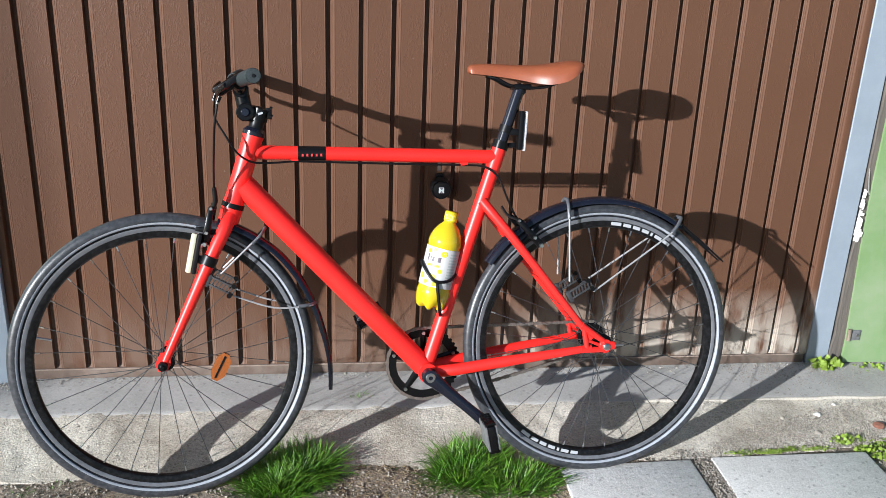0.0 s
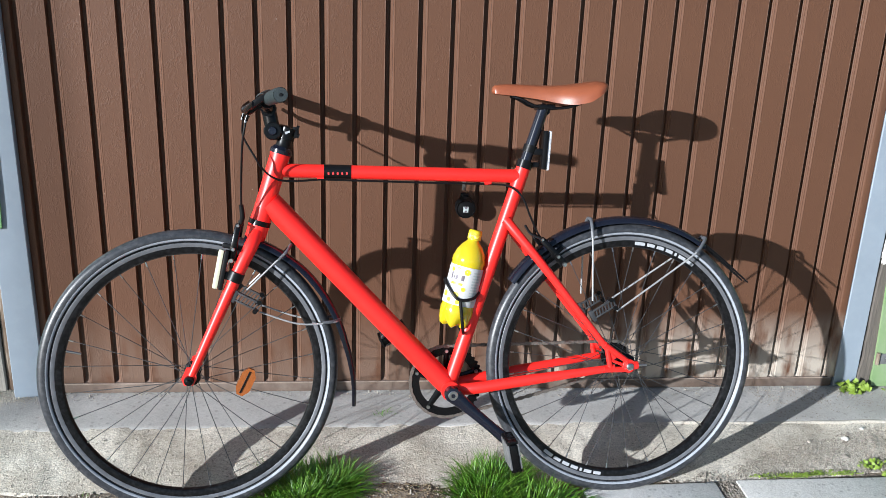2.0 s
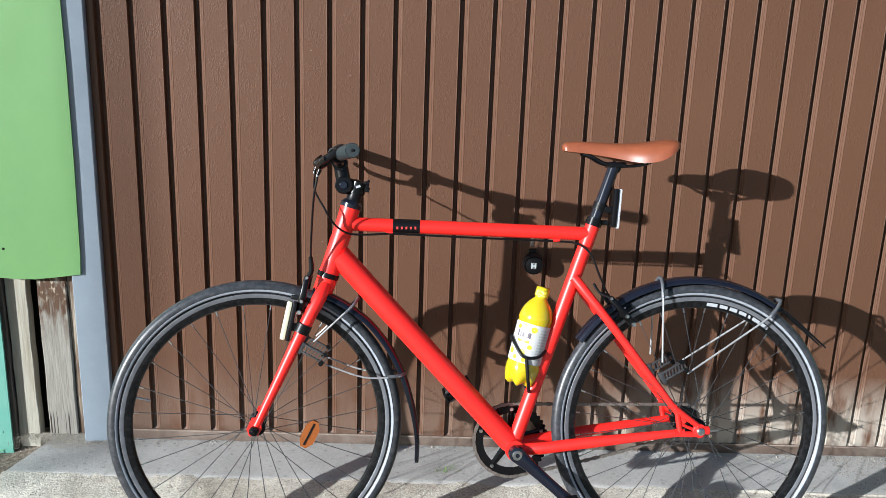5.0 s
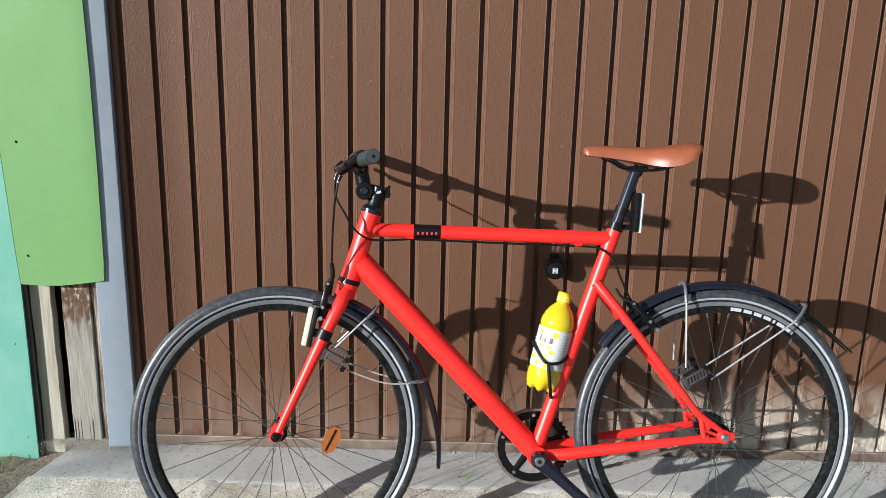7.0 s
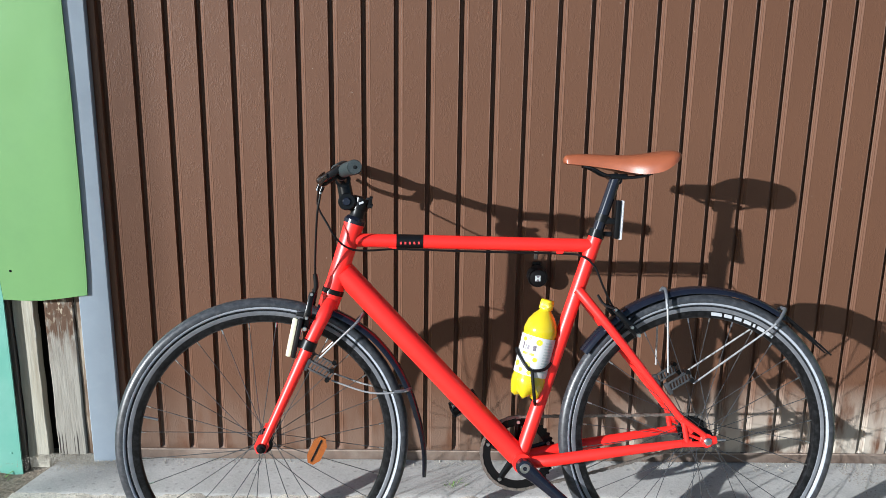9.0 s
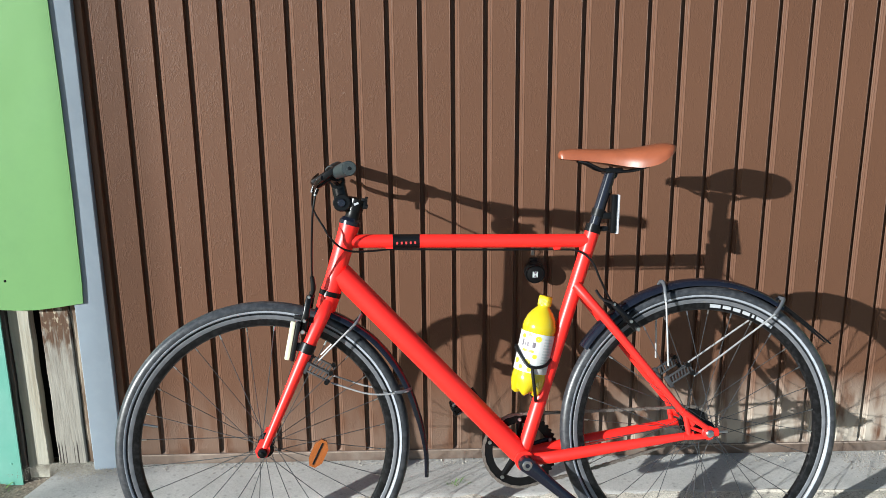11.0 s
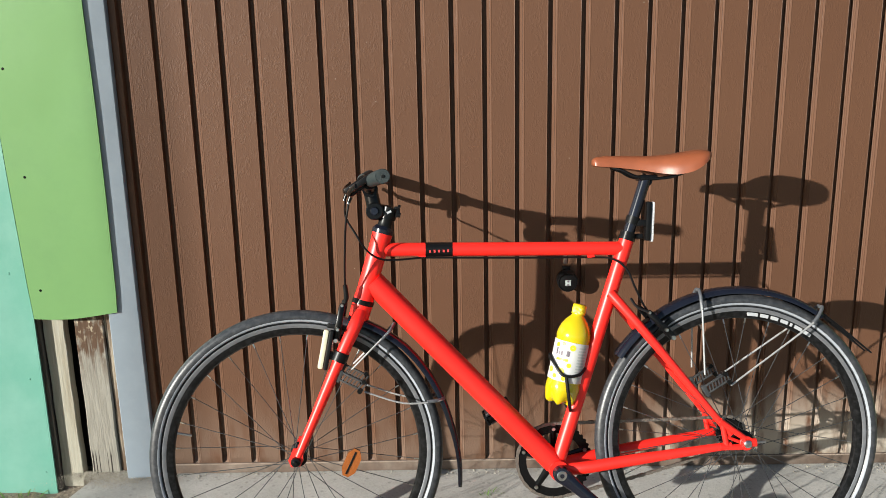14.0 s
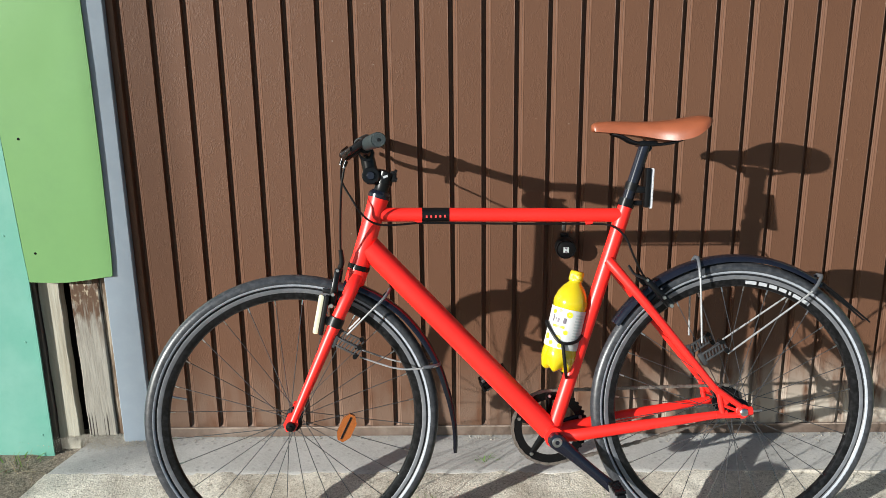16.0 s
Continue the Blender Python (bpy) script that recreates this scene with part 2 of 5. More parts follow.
def ground_material(name, light, dark, speckle, pebble_scale, relief, pits=0.0, pit_scale=70):
    """Gritty ground: blotches, stones of two sizes, strong relief."""
    m, t, b = nodes_of(name)
    n, l = t.nodes, t.links
    b.inputs["Roughness"].default_value = 0.92
    pos = n.new("ShaderNodeTexCoord")
    big = n.new("ShaderNodeTexNoise")
    big.inputs["Scale"].default_value, big.inputs["Detail"].default_value = 3.6, 10
    big.inputs["Roughness"].default_value = 0.68
    l.new(pos.outputs["Object"], big.inputs[0])
    ramp = n.new("ShaderNodeValToRGB")
    ramp.color_ramp.elements[0].position, ramp.color_ramp.elements[1].position = 0.36, 0.62
    ramp.color_ramp.elements[0].color, ramp.color_ramp.elements[1].color = (*dark, 1), (*light, 1)
    l.new(big.outputs[0], ramp.inputs[0])
    vor = n.new("ShaderNodeTexVoronoi")
    vor.inputs["Scale"].default_value = pebble_scale
    l.new(pos.outputs["Object"], vor.inputs[0])
    mr = n.new("ShaderNodeMapRange")
    mr.inputs[3].default_value, mr.inputs[4].default_value = 1 - speckle, 1 + speckle
    sepc = n.new("ShaderNodeSeparateColor")
    l.new(vor.outputs["Color"], sepc.inputs[0])
    l.new(sepc.outputs[0], mr.inputs[0])
    mul = n.new("ShaderNodeVectorMath")
    mul.operation = "SCALE"
    l.new(ramp.outputs[0], mul.inputs[0])
    l.new(mr.outputs[0], mul.inputs[3])
    out = mul.outputs[0]
    if pits:
        # scattered pits and dark grains, of two sizes
        for k, sc in ((1.0, pit_scale), (0.7, pit_scale * 3.1)):
            hole = n.new("ShaderNodeTexVoronoi")
            hole.inputs["Scale"].default_value = sc
            l.new(pos.outputs["Object"], hole.inputs[0])
            hr = n.new("ShaderNodeMapRange")
            hr.inputs[1].default_value, hr.inputs[2].default_value = 0.13, 0.26
            hr.inputs[3].default_value, hr.inputs[4].default_value = 1 - pits * k, 1.0
            l.new(hole.outputs["Distance"], hr.inputs[0])
            dim = n.new("ShaderNodeVectorMath")
            dim.operation = "SCALE"
            l.new(out, dim.inputs[0])
            l.new(hr.outputs[0], dim.inputs[3])
            out = dim.outputs[0]
    l.new(out, b.inputs["Base Color"])
    fine = n.new("ShaderNodeTexNoise")
    fine.inputs["Scale"].default_value, fine.inputs["Detail"].default_value = 220, 6
    l.new(pos.outputs["Object"], fine.inputs[0])
    add = n.new("ShaderNodeMath")
    mid = n.new("ShaderNodeTexNoise")
    mid.inputs["Scale"].default_value, mid.inputs["Detail"].default_value = 45, 8
    l.new(pos.outputs["Object"], mid.inputs[0])
    l.new(fine.outputs[0], add.inputs[0])
    l.new(mid.outputs[0], add.inputs[1])
    bu = n.new("ShaderNodeBump")
    bu.inputs["Strength"].default_value, bu.inputs["Distance"].default_value = relief, 0.004
    l.new(add.outputs[0], bu.inputs["Height"])
    l.new(bu.outputs[0], b.inputs["Normal"])
    return m


def post_material():
    """Grey weathered timber: brown stain left at the top, fine cracks, deep splits at the foot."""
    m, t, b = nodes_of("weathered_wood")
    n, l = t.nodes, t.links
    b.inputs["Roughness"].default_value = 0.85
    place = n.new("ShaderNodeTexCoord").outputs["Object"]
    sep = n.new("ShaderNodeSeparateXYZ")
    l.new(place, sep.inputs[0])

    def grain(stretch, scale, lo, hi, detail=6):
        mp = n.new("ShaderNodeMapping")
        mp.inputs["Scale"].default_value = stretch
        l.new(place, mp.inputs[0])
        tex = n.new("ShaderNodeTexNoise")
        tex.inputs["Scale"].default_value, tex.inputs["Detail"].default_value = scale, detail
        l.new(mp.outputs[0], tex.inputs[0])
        r = n.new("ShaderNodeMapRange")
        r.inputs[1].default_value, r.inputs[2].default_value = lo, hi
        l.new(tex.outputs[0], r.inputs[0])
        return r.outputs[0]

    def over(low, colour, amount):
        mix = n.new("ShaderNodeMix")
        mix.data_type = "RGBA"
        l.new(amount, mix.inputs[0])
        l.new(low, mix.inputs[6])
        mix.inputs[7].default_value = (*colour, 1)
        return mix.outputs[2]

    def op(kind, a, b_):
        k = n.new("ShaderNodeMath")
        k.operation, k.use_clamp = kind, True
        for q, v in zip(k.inputs, (a, b_)):
            if isinstance(v, float):
                q.default_value = v
            else:
                l.new(v, q)
        return k.outputs[0]

    def height(lo, hi):
        r = n.new("ShaderNodeMapRange")
        r.inputs[1].default_value, r.inputs[2].default_value = lo, hi
        l.new(sep.outputs[2], r.inputs[0])
        return r.outputs[0]

    base = n.new("ShaderNodeRGB")
    base.outputs[0].default_value = (0.215, 0.200, 0.170, 1)
    col = over(base.outputs[0], (0.26, 0.245, 0.21), grain((7, 7, 1.6), 7, 0.42, 0.72))
    col = over(col, (0.13, 0.115, 0.095), op("MULTIPLY", grain((9, 9, 1.2), 10, 0.50, 0.74), 0.45))
    stain = op("MULTIPLY", op("ADD", height(0.40, 0.47), op("MULTIPLY", height(0.30, 0.45), grain((14, 14, 1.2), 9, 0.46, 0.58))), grain((6, 6, 3.0), 12, 0.28, 0.46))
    col = over(col, (0.070, 0.036, 0.018), stain)
    col = over(col, (0.40, 0.34, 0.25), op("MULTIPLY", height(0.44, 0.50), grain((6, 6, 3.5), 16, 0.55, 0.66)))
    splits = op("MULTIPLY", height(0.118, 0.095), grain((60, 20, 0.6), 2.4, 0.56, 0.60, 1))
    col = over(col, (0.022, 0.017, 0.013), splits)
    l.new(col, b.inputs["Base Color"])
    bu = n.new("ShaderNodeBump")
    bu.inputs["Strength"].default_value, bu.inputs["Distance"].default_value = 0.35, 0.004
    l.new(op("SUBTRACT", grain((14, 14, 1.4), 12, 0.1, 0.9), splits), bu.inputs["Height"])
    l.new(bu.outputs[0], b.inputs["Normal"])
    return m


WOOD = post_material()
DOOR_STEEL = door_material()
SILL = ground_material("smooth_concrete", (0.47, 0.455, 0.43), (0.36, 0.345, 0.32), 0.08, 260, 0.22, 0.25, 40)
APRON = ground_material("rough_concrete", (0.62, 0.575, 0.49), (0.36, 0.315, 0.25), 0.24, 330, 0.55, 0.42, 75)
BEAD = ground_material("pale_cement", (0.52, 0.48, 0.41), (0.38, 0.345, 0.29), 0.12, 300, 0.4, 0.25, 90)
SLAB = ground_material("slab_concrete", (0.72, 0.71, 0.68), (0.58, 0.565, 0.53), 0.13, 420, 0.24, 0.30, 48)
SOIL = ground_material("stony_soil", (0.32, 0.265, 0.20), (0.15, 0.12, 0.09), 0.45, 190, 0.8)


# ---------------------------------------------------------------- mesh tools
class Build:
    """Vertices and faces of one mesh."""

    def __init__(self):
        self.v, self.f = [], []

    def put(self, verts, faces):
        k = len(self.v)
        self.v += [tuple(p) for p in verts]
        self.f += [tuple(i + k for i in f) for f in faces]
        return self

    def tube(self, points, radius, segs=12, caps=True, flat=1.0, close=False):
        """A round bar along points; radius may be a list."""
        pts = [Vector(p) for p in points]
        rad = radius if isinstance(radius, (list, tuple)) else [radius] * len(pts)
        n = len(pts)
        verts, u = [], None
        for i, p in enumerate(pts):
            if close:
                d = pts[(i + 1) % n] - pts[i - 1]
            else:
                d = pts[min(i + 1, n - 1)] - pts[max(i - 1, 0)]
            d.normalize()
            if u is None:
                u = d.cross(Vector((0, 1, 0)) if abs(d.y) < 0.9 else Vector((1, 0, 0)))
            u = (u - d * u.dot(d)).normalized()
            w = d.cross(u)
            for k in range(segs):
                a = 2 * math.pi * k / segs
                verts.append(p + rad[i] * (math.cos(a) * u + flat * math.sin(a) * w))
        faces = []
        for i in range(n if close else n - 1):
            for k in range(segs):
                a, b_ = i * segs + k, i * segs + (k + 1) % segs
                j = (i + 1) % n
                faces.append((a, b_, j * segs + (k + 1) % segs, j * segs + k))
        if caps and not close:
            faces.append(tuple(range(segs))[::-1])
            faces.append(tuple((n - 1) * segs + k for k in range(segs)))
        return self.put(verts, faces)

    def lathe(self, profile, centre, axis, segs=48, closed=False, wave=None):
        """Turns (radius, height) pairs about an axis through centre."""
        c, ax = Vector(centre), Vector(axis).normalized()
        u = ax.cross(Vector((0, 0, 1)) if abs(ax.z) < 0.9 else Vector((1, 0, 0))).normalized()
        w = ax.cross(u)
        verts, m = [], len(profile)
        for k in range(segs):
            a = 2 * math.pi * k / segs
            for j, (r, h) in enumerate(profile):
                if wave:
                    r, h = wave(j, a, r, h)
                verts.append(c + ax * h + r * (math.cos(a) * u + math.sin(a) * w))
        faces = []
        for k in range(segs):
            k2 = (k + 1) % segs
            for j in range(m if closed else m - 1):
                j2 = (j + 1) % m
                faces.append((k * m + j, k2 * m + j, k2 * m + j2, k * m + j2))
        return self.put(verts, faces)

    def box(self, size, at=(0, 0, 0), turn=None, bevel=0.0):
        """A block with chamfered edges."""
        x, y, z = (s / 2 for s in size)
        b = min(bevel, 0.49 * min(size))
        turn = turn or Matrix.Identity(3)
        bm = bmesh.new()
        bmesh.ops.create_cube(bm, size=1.0)
        for q in bm.verts:
            q.co = Vector((q.co.x * 2 * x, q.co.y * 2 * y, q.co.z * 2 * z))
        if b > 0:
            bmesh.ops.bevel(bm, geom=bm.edges[:], offset=b, segments=2, affect="EDGES", profile=0.6)
        bm.verts.index_update()
        vs = [turn @ q.co + Vector(at) for q in bm.verts]
        fs = [[q.index for q in f.verts] for f in bm.faces]
        bm.free()
        return self.put(vs, fs)

    def plate(self, outline, thick, frame_of):
        """A flat outline (2D pairs) made thick; frame_of(p, q, h) gives the place."""
        n = len(outline)
        vs = [frame_of(p, q, -thick / 2) for p, q in outline] + [frame_of(p, q, thick / 2) for p, q in outline]
        fs = [tuple(range(n))[::-1], tuple(range(n, 2 * n))]
        fs += [(i, (i + 1) % n, n + (i + 1) % n, n + i) for i in range(n)]
        return self.put(vs, fs)

    def mesh(self, name, material, smooth=True, sharp=35):
        me = bpy.data.meshes.new(name)
        me.from_pydata(self.v, [], self.f)
        bm = bmesh.new()
        bm.from_mesh(me)
        bmesh.ops.recalc_face_normals(bm, faces=bm.faces)
        bm.to_mesh(me)
        bm.free()
        me.materials.append(material)
        if smooth:
            me.polygons.foreach_set("use_smooth", [True] * len(me.polygons))
            me.set_sharp_from_angle(angle=radians(sharp))
        me.update()
        return me


def part(name, build, material, parent=None, label="", smooth=True, sharp=35):
    ob = new(name, build.mesh(name, material, smooth, sharp))
    ob.parent = parent
    if label:
        ob["label"] = label
    return ob


def share(name, ob, parent, m):
    """Another object on the same mesh, at the pose m."""
    o = new(name, ob.data)
    o.parent = parent
    o.matrix_basis = m
    return o


def bend(points, steps=6):
    """A smooth line through the points."""
    p = [Vector(q) for q in points]
    p = [2 * p[0] - p[1]] + p + [2 * p[-1] - p[-2]]
    out = []
    for i in range(1, len(p) - 2):
        for s in range(steps):
            t = s / steps
            out.append(0.5 * ((2 * p[i]) + (p[i + 1] - p[i - 1]) * t + (2 * p[i - 1] - 5 * p[i] + 4 * p[i + 1] - p[i + 2]) * t * t
                              + (3 * p[i] - p[i - 1] - 3 * p[i + 1] + p[i + 2]) * t ** 3))
    out.append(p[-2])
    return out


# ---------------------------------------------------------------- ground
SILL_Z = 0.036


def fbm(x, y, s):
    return noise.fractal(Vector((x * s, y * s, 3.7)), 1.0, 2.0, 4)


def soil_z(x, y):
    """Height of the bare soil: low in front of the apron, falling to a flat yard."""
    near = max(0.0, min(1.0, (y + 1.6) / 1.0))
    return -0.006 + near * 0.005 * fbm(x, y, 6) + near * 0.004 * fbm(x, y, 25) - 0.02 * (1 - near)


def sheet(name, xs, ys, height, material, label, category):
    b = Build()
    vs = [(x, y, height(x, y)) for y in ys for x in xs]
    n = len(xs)
    b.put(vs, [(j * n + i, j * n + i + 1, (j + 1) * n + i + 1, (j + 1) * n + i) for j in range(len(ys) - 1) for i in range(n - 1)])
    return tagged(part(name, b, material), label, category, kind="structure")


def graded(inner0, inner1, step, far):
    mid = list(np.arange(inner0, inner1 + 1e-6, step))
    out = [far * (0.55 ** k) for k in range(11)]
    return [inner0 - o for o in out] + mid + [inner1 + o for o in out[::-1]]


sheet("ground", graded(-2.0, 1.9, 0.02, 900), [y for y in graded(-1.4, 0.02, 0.02, 900) if y < 0.4] + [0.6, 1200.0], soil_z, SOIL,
      "bare stony brown soil with weeds at the garage", "ground")


def apron_front(x):
    return -0.440 + 0.012 * fbm(x, 0.3, 5) + 0.01 * fbm(x, 1.3, 22) + (0.09 * max(0, x - 0.85) if x > 0.85 else 0)


def slab_of_ground(name, x0, x1, nx, rows, material, label):
    """A cast strip: rows of (y(x), z(x, y)) across, from the wall to the front and down."""
    b = Build()
    vs = []
    for fy, fz in rows:
        # the free end runs out at a slant
        for x in np.linspace(x0 + 0.3 * min(0.0, fy(x0)), x1, nx):
            y = fy(x)
            vs.append((x, y, fz(x, y)))
    m = len(rows)
    b.put(vs, [(j * nx + i, j * nx + i + 1, (j + 1) * nx + i + 1, (j + 1) * nx + i) for j in range(m - 1) for i in range(nx - 1)])
    for col, flip in ((0, False), (nx - 1, True)):
        low = [(vs[j * nx + col][0], vs[j * nx + col][1], -0.12) for j in range(m)]
        up = [vs[j * nx + col] for j in range(m)]
        b.put(up + low, [(j, j + 1, m + j + 1, m + j) for j in range(m - 1)])
    return tagged(part(name, b, material), label, "concrete", kind="structure")


def sill_front(x):
    return -0.200 - 0.018 * (x > 0.3) * min(1, (x - 0.3)) + 0.004 * fbm(x, 2.0, 9)


sill_rows = [(lambda x: 0.12, lambda x, y: SILL_Z), (lambda x: 0.0, lambda x, y: SILL_Z)]
sill_rows += [(lambda x, k=k: sill_front(x) * k, lambda x, y: SILL_Z + 0.0012 * fbm(x, y, 14)) for k in (0.2, 0.4, 0.6, 0.8, 0.95)]
sill_rows += [(lambda x: sill_front(x), lambda x, y: SILL_Z - 0.001), (lambda x: sill_front(x) - 0.006, lambda x, y: SILL_Z - 0.004),
              (lambda x: sill_front(x) - 0.005, lambda x, y: -0.08)]
slab_of_ground("sill", -1.305, 2.6, 160, sill_rows, SILL, "smooth grey concrete door sill, dusty and worn")


def apron_z(x, y):
    k = max(0.0, (y + 0.2) / -0.255)
    return 0.0335 - 0.041 * k ** 1.2 + 0.004 * fbm(x, y, 9) + 0.0025 * fbm(x, y, 40)


apron_rows = [(lambda x, k=k: (sill_front(x) - 0.0) * (1 - k) + apron_front(x) * k, apron_z) for k in np.linspace(0, 1, 16)]
apron_rows += [(lambda x: apron_front(x) - 0.006, lambda x, y: apron_z(x, y) - 0.007), (lambda x: apron_front(x) - 0.010, lambda x, y: -0.10)]
slab_of_ground("apron", -1.310, 2.6, 260, apron_rows, APRON, "rough weathered concrete strip in front of the sill")


def mortar_bead():
    """Pale ridge of cement smeared along the sill's front edge."""
    b = Build()
    xs = [float(x) for x in np.linspace(0.52, 2.5, 150)]
    pts = [(x, sill_front(x) - 0.004, SILL_Z - 0.003 + 0.002 * fbm(x, 4.0, 7)) for x in xs]
    b.tube(pts, [0.0050 * (0.75 + 0.5 * fbm(x, 8.0, 12)) * min(1.0, (x - 0.50) * 5) + 0.001 for x in xs], 10)
    return tagged(part("mortar_bead", b, BEAD), "pale cement ridge along the sill's edge", "concrete", kind="structure")


mortar_bead()


def paving_slab(x0, x1, y0, y1, top, yaw, label):
    b = Build()
    b.box((x1 - x0, y1 - y0, 0.05), (0, 0, 0), None, 0.006)
    ob = part("paving_slab", b, SLAB)
    ob.matrix_basis = pose((x0 + x1) / 2, (y0 + y1) / 2, top - 0.025, 0.6, -0.4, yaw)
    return tagged(ob, label, "paving slab", "paving slabs")


paving_slab(0.330, 0.684, -0.90, -0.462, 0.001, 0.8, "grey concrete paving slab under the rear tyre")
paving_slab(0.738, 1.172, -0.90, -0.452, 0.002, -0.5, "pale grey concrete paving slab bedded in soil")


# ---------------------------------------------------------------- garage front
DOOR_L, DOOR_R, DOOR_TOP = -1.130, 1.2235, 2.02
RIB, RIB_X = 0.0850, 0.0020


def garage_door():
    door = tagged(new("garage_door"), "brown vertically ribbed steel garage door, closed and dusty", "garage door")
    door.matrix_basis = pose(0, 0, SILL_Z)
    z0, z1 = 0.018, DOOR_TOP - SILL_Z
    levels = [z0 + 0.010, z0 + 0.014, z0 + 0.022, z0 + 0.034, 1.0, z1]
    # groove floor, a rising flank with a shelf and two rounded beads, then the flat
    left_half = [(0.0, 0.0150), (0.0010, 0.0146), (0.0034, 0.0088), (0.0048, 0.0074), (0.0062, 0.0072), (0.0076, 0.0050), (0.0086, 0.0036), (0.0096, 0.0034),
                 (0.0104, 0.0038), (0.0112, 0.0034), (0.0126, 0.0010), (0.0136, -0.0003), (0.0146, -0.0004), (0.0156, 0.0)]
    right_half = [(-0.0112, 0.0), (-0.0104, -0.0005), (-0.0096, -0.0003), (-0.0090, 0.0010), (-0.0080, 0.0136), (-0.0070, 0.0150), (0.0, 0.0150)]

    def pressed(width, first, last):
        """One raised strip between two grooves; its foot is pressed back to a rounded end."""
        pr = (left_half if first else [(0.0, 0.0)]) + ([(width + x, y) for x, y in right_half] if last else [(width, 0.0)])
        n = len(pr)
        vs = []
        for j, z in enumerate(levels):
            k = (0.08, 0.30, 0.75, 1.0, 1.0, 1.0)[j]
            inset = (0.0028, 0.0015, 0.0004, 0.0, 0.0, 0.0)[j]
            for x, y in pr:
                vs.append((x, 0.0004 * (j == 0) + k * y + inset, z))
        b = Build()
        return b.put(vs, [(j * n + i, j * n + i + 1, (j + 1) * n + i + 1, (j + 1) * n + i) for j in range(len(levels) - 1) for i in range(n - 1)])

    cuts = [RIB_X + i * RIB for i in range(-13, 15) if DOOR_L + 0.02 < RIB_X + i * RIB < DOOR_R - 0.02]
    first = part("door_strip", pressed(RIB, True, True), DOOR_STEEL, door, sharp=14)
    first.matrix_basis = pose(cuts[0], 0, 0)
    for c in cuts[1:-1]:
        share("door_strip", first, door, pose(c, 0, 0))
    edge = part("door_strip", pressed(cuts[0] - DOOR_L - 0.012, False, True), DOOR_STEEL, door, smooth=False)
    edge.matrix_basis = pose(DOOR_L + 0.012, 0, 0)
    edge = part("door_strip", pressed(DOOR_R - 0.012 - cuts[-1], True, False), DOOR_STEEL, door, smooth=False)
    edge.matrix_basis = pose(cuts[-1], 0, 0)
    b = Build()
    b.box((DOOR_R - DOOR_L - 0.01, 0.034, 0.030), ((DOOR_L + DOOR_R) / 2, 0.0125, z0 - 0.002), None, 0.003)
    part("bottom_rail", b, DUSTY_BROWN, door, "dusty brown bottom rail")
    b = Build()
    b.tube([(DOOR_L + 0.01, -0.0045, z0 + 0.0125), (DOOR_R - 0.01, -0.0045, z0 + 0.0125)], 0.0022, 8)
    part("bottom_lip", b, DUST, door, "pale dust on the door's lower lip")
    for x in (DOOR_L + 0.008, DOOR_R - 0.008):
        b = Build()
        b.box((0.020, 0.03, z1 - 0.03), (x, 0.012, (z1 + 0.03) / 2), None, 0.003)
        part("side_rail", b, DOOR_STEEL, door)
    b = Build()
    b.box((DOOR_R - DOOR_L, 0.004, z1), ((DOOR_L + DOOR_R) / 2, 0.034, z1 / 2))
    part("backing_sheet", b, DARK, door)
    # knob with a slotted plate above
    b = Build()
    b.lathe([(0.0, -0.052), (0.0215, -0.052), (0.0255, -0.050), (0.0275, -0.046), (0.0275, -0.020), (0.024, -0.014), (0.021, -0.004), (0.021, 0.004)][::-1], (0.047, 0, 0.578), (0, 1, 0), 40)
    knob = part("lock_knob", b, BLACK, door, "round black plastic door knob")
    b = Build()
    b.lathe([(0.0232, -0.0535), (0.0255, -0.0535), (0.0255, -0.050), (0.0232, -0.050)], (0.047, 0, 0.578), (0, 1, 0), 40, closed=True)
    part("rim_ring", b, BLACK_METAL, knob)
    b = Build()
    b.box((0.014, 0.0012, 0.016), (0.047, -0.0528, 0.577))
    part("face_mark", b, PALE_MARK, knob, "small pale square mark")
    b = Build()
    for s in (-1, 1):
        b.plate([(-0.005, 0.0074 * s), (0.005, 0.0074 * s), (0.0, 0.001 * s)], 0.0008, lambda p, q, h: (0.047 + p, -0.0538 + h, 0.577 + q))
    part("face_print", b, GREY_MARK, knob)
    b = Build()
    b.box((0.022, 0.012, 0.016), (0.047, -0.006, 0.603), None, 0.004)
    part("lock_plate", b, BLACK, door, "black lock plate")
    b = Build()
    b.box((0.009, 0.003, 0.026), (0.045, -0.0012, 0.630), None, 0.001)
    part("key_slot", b, STEEL, door, "worn steel keyhole cover")
    return door


garage_door()


def wall_piece(name, size, at, material, label, category, bevel=0.002, turn=None, kind="structure"):
    b = Build()
    b.box(size, (0, 0, 0), None, bevel)
    ob = part(name, b, material)
    ob.matrix_basis = Matrix.Translation(at) @ (turn or Matrix.Identity(4))
    return tagged(ob, label, category, kind=kind)


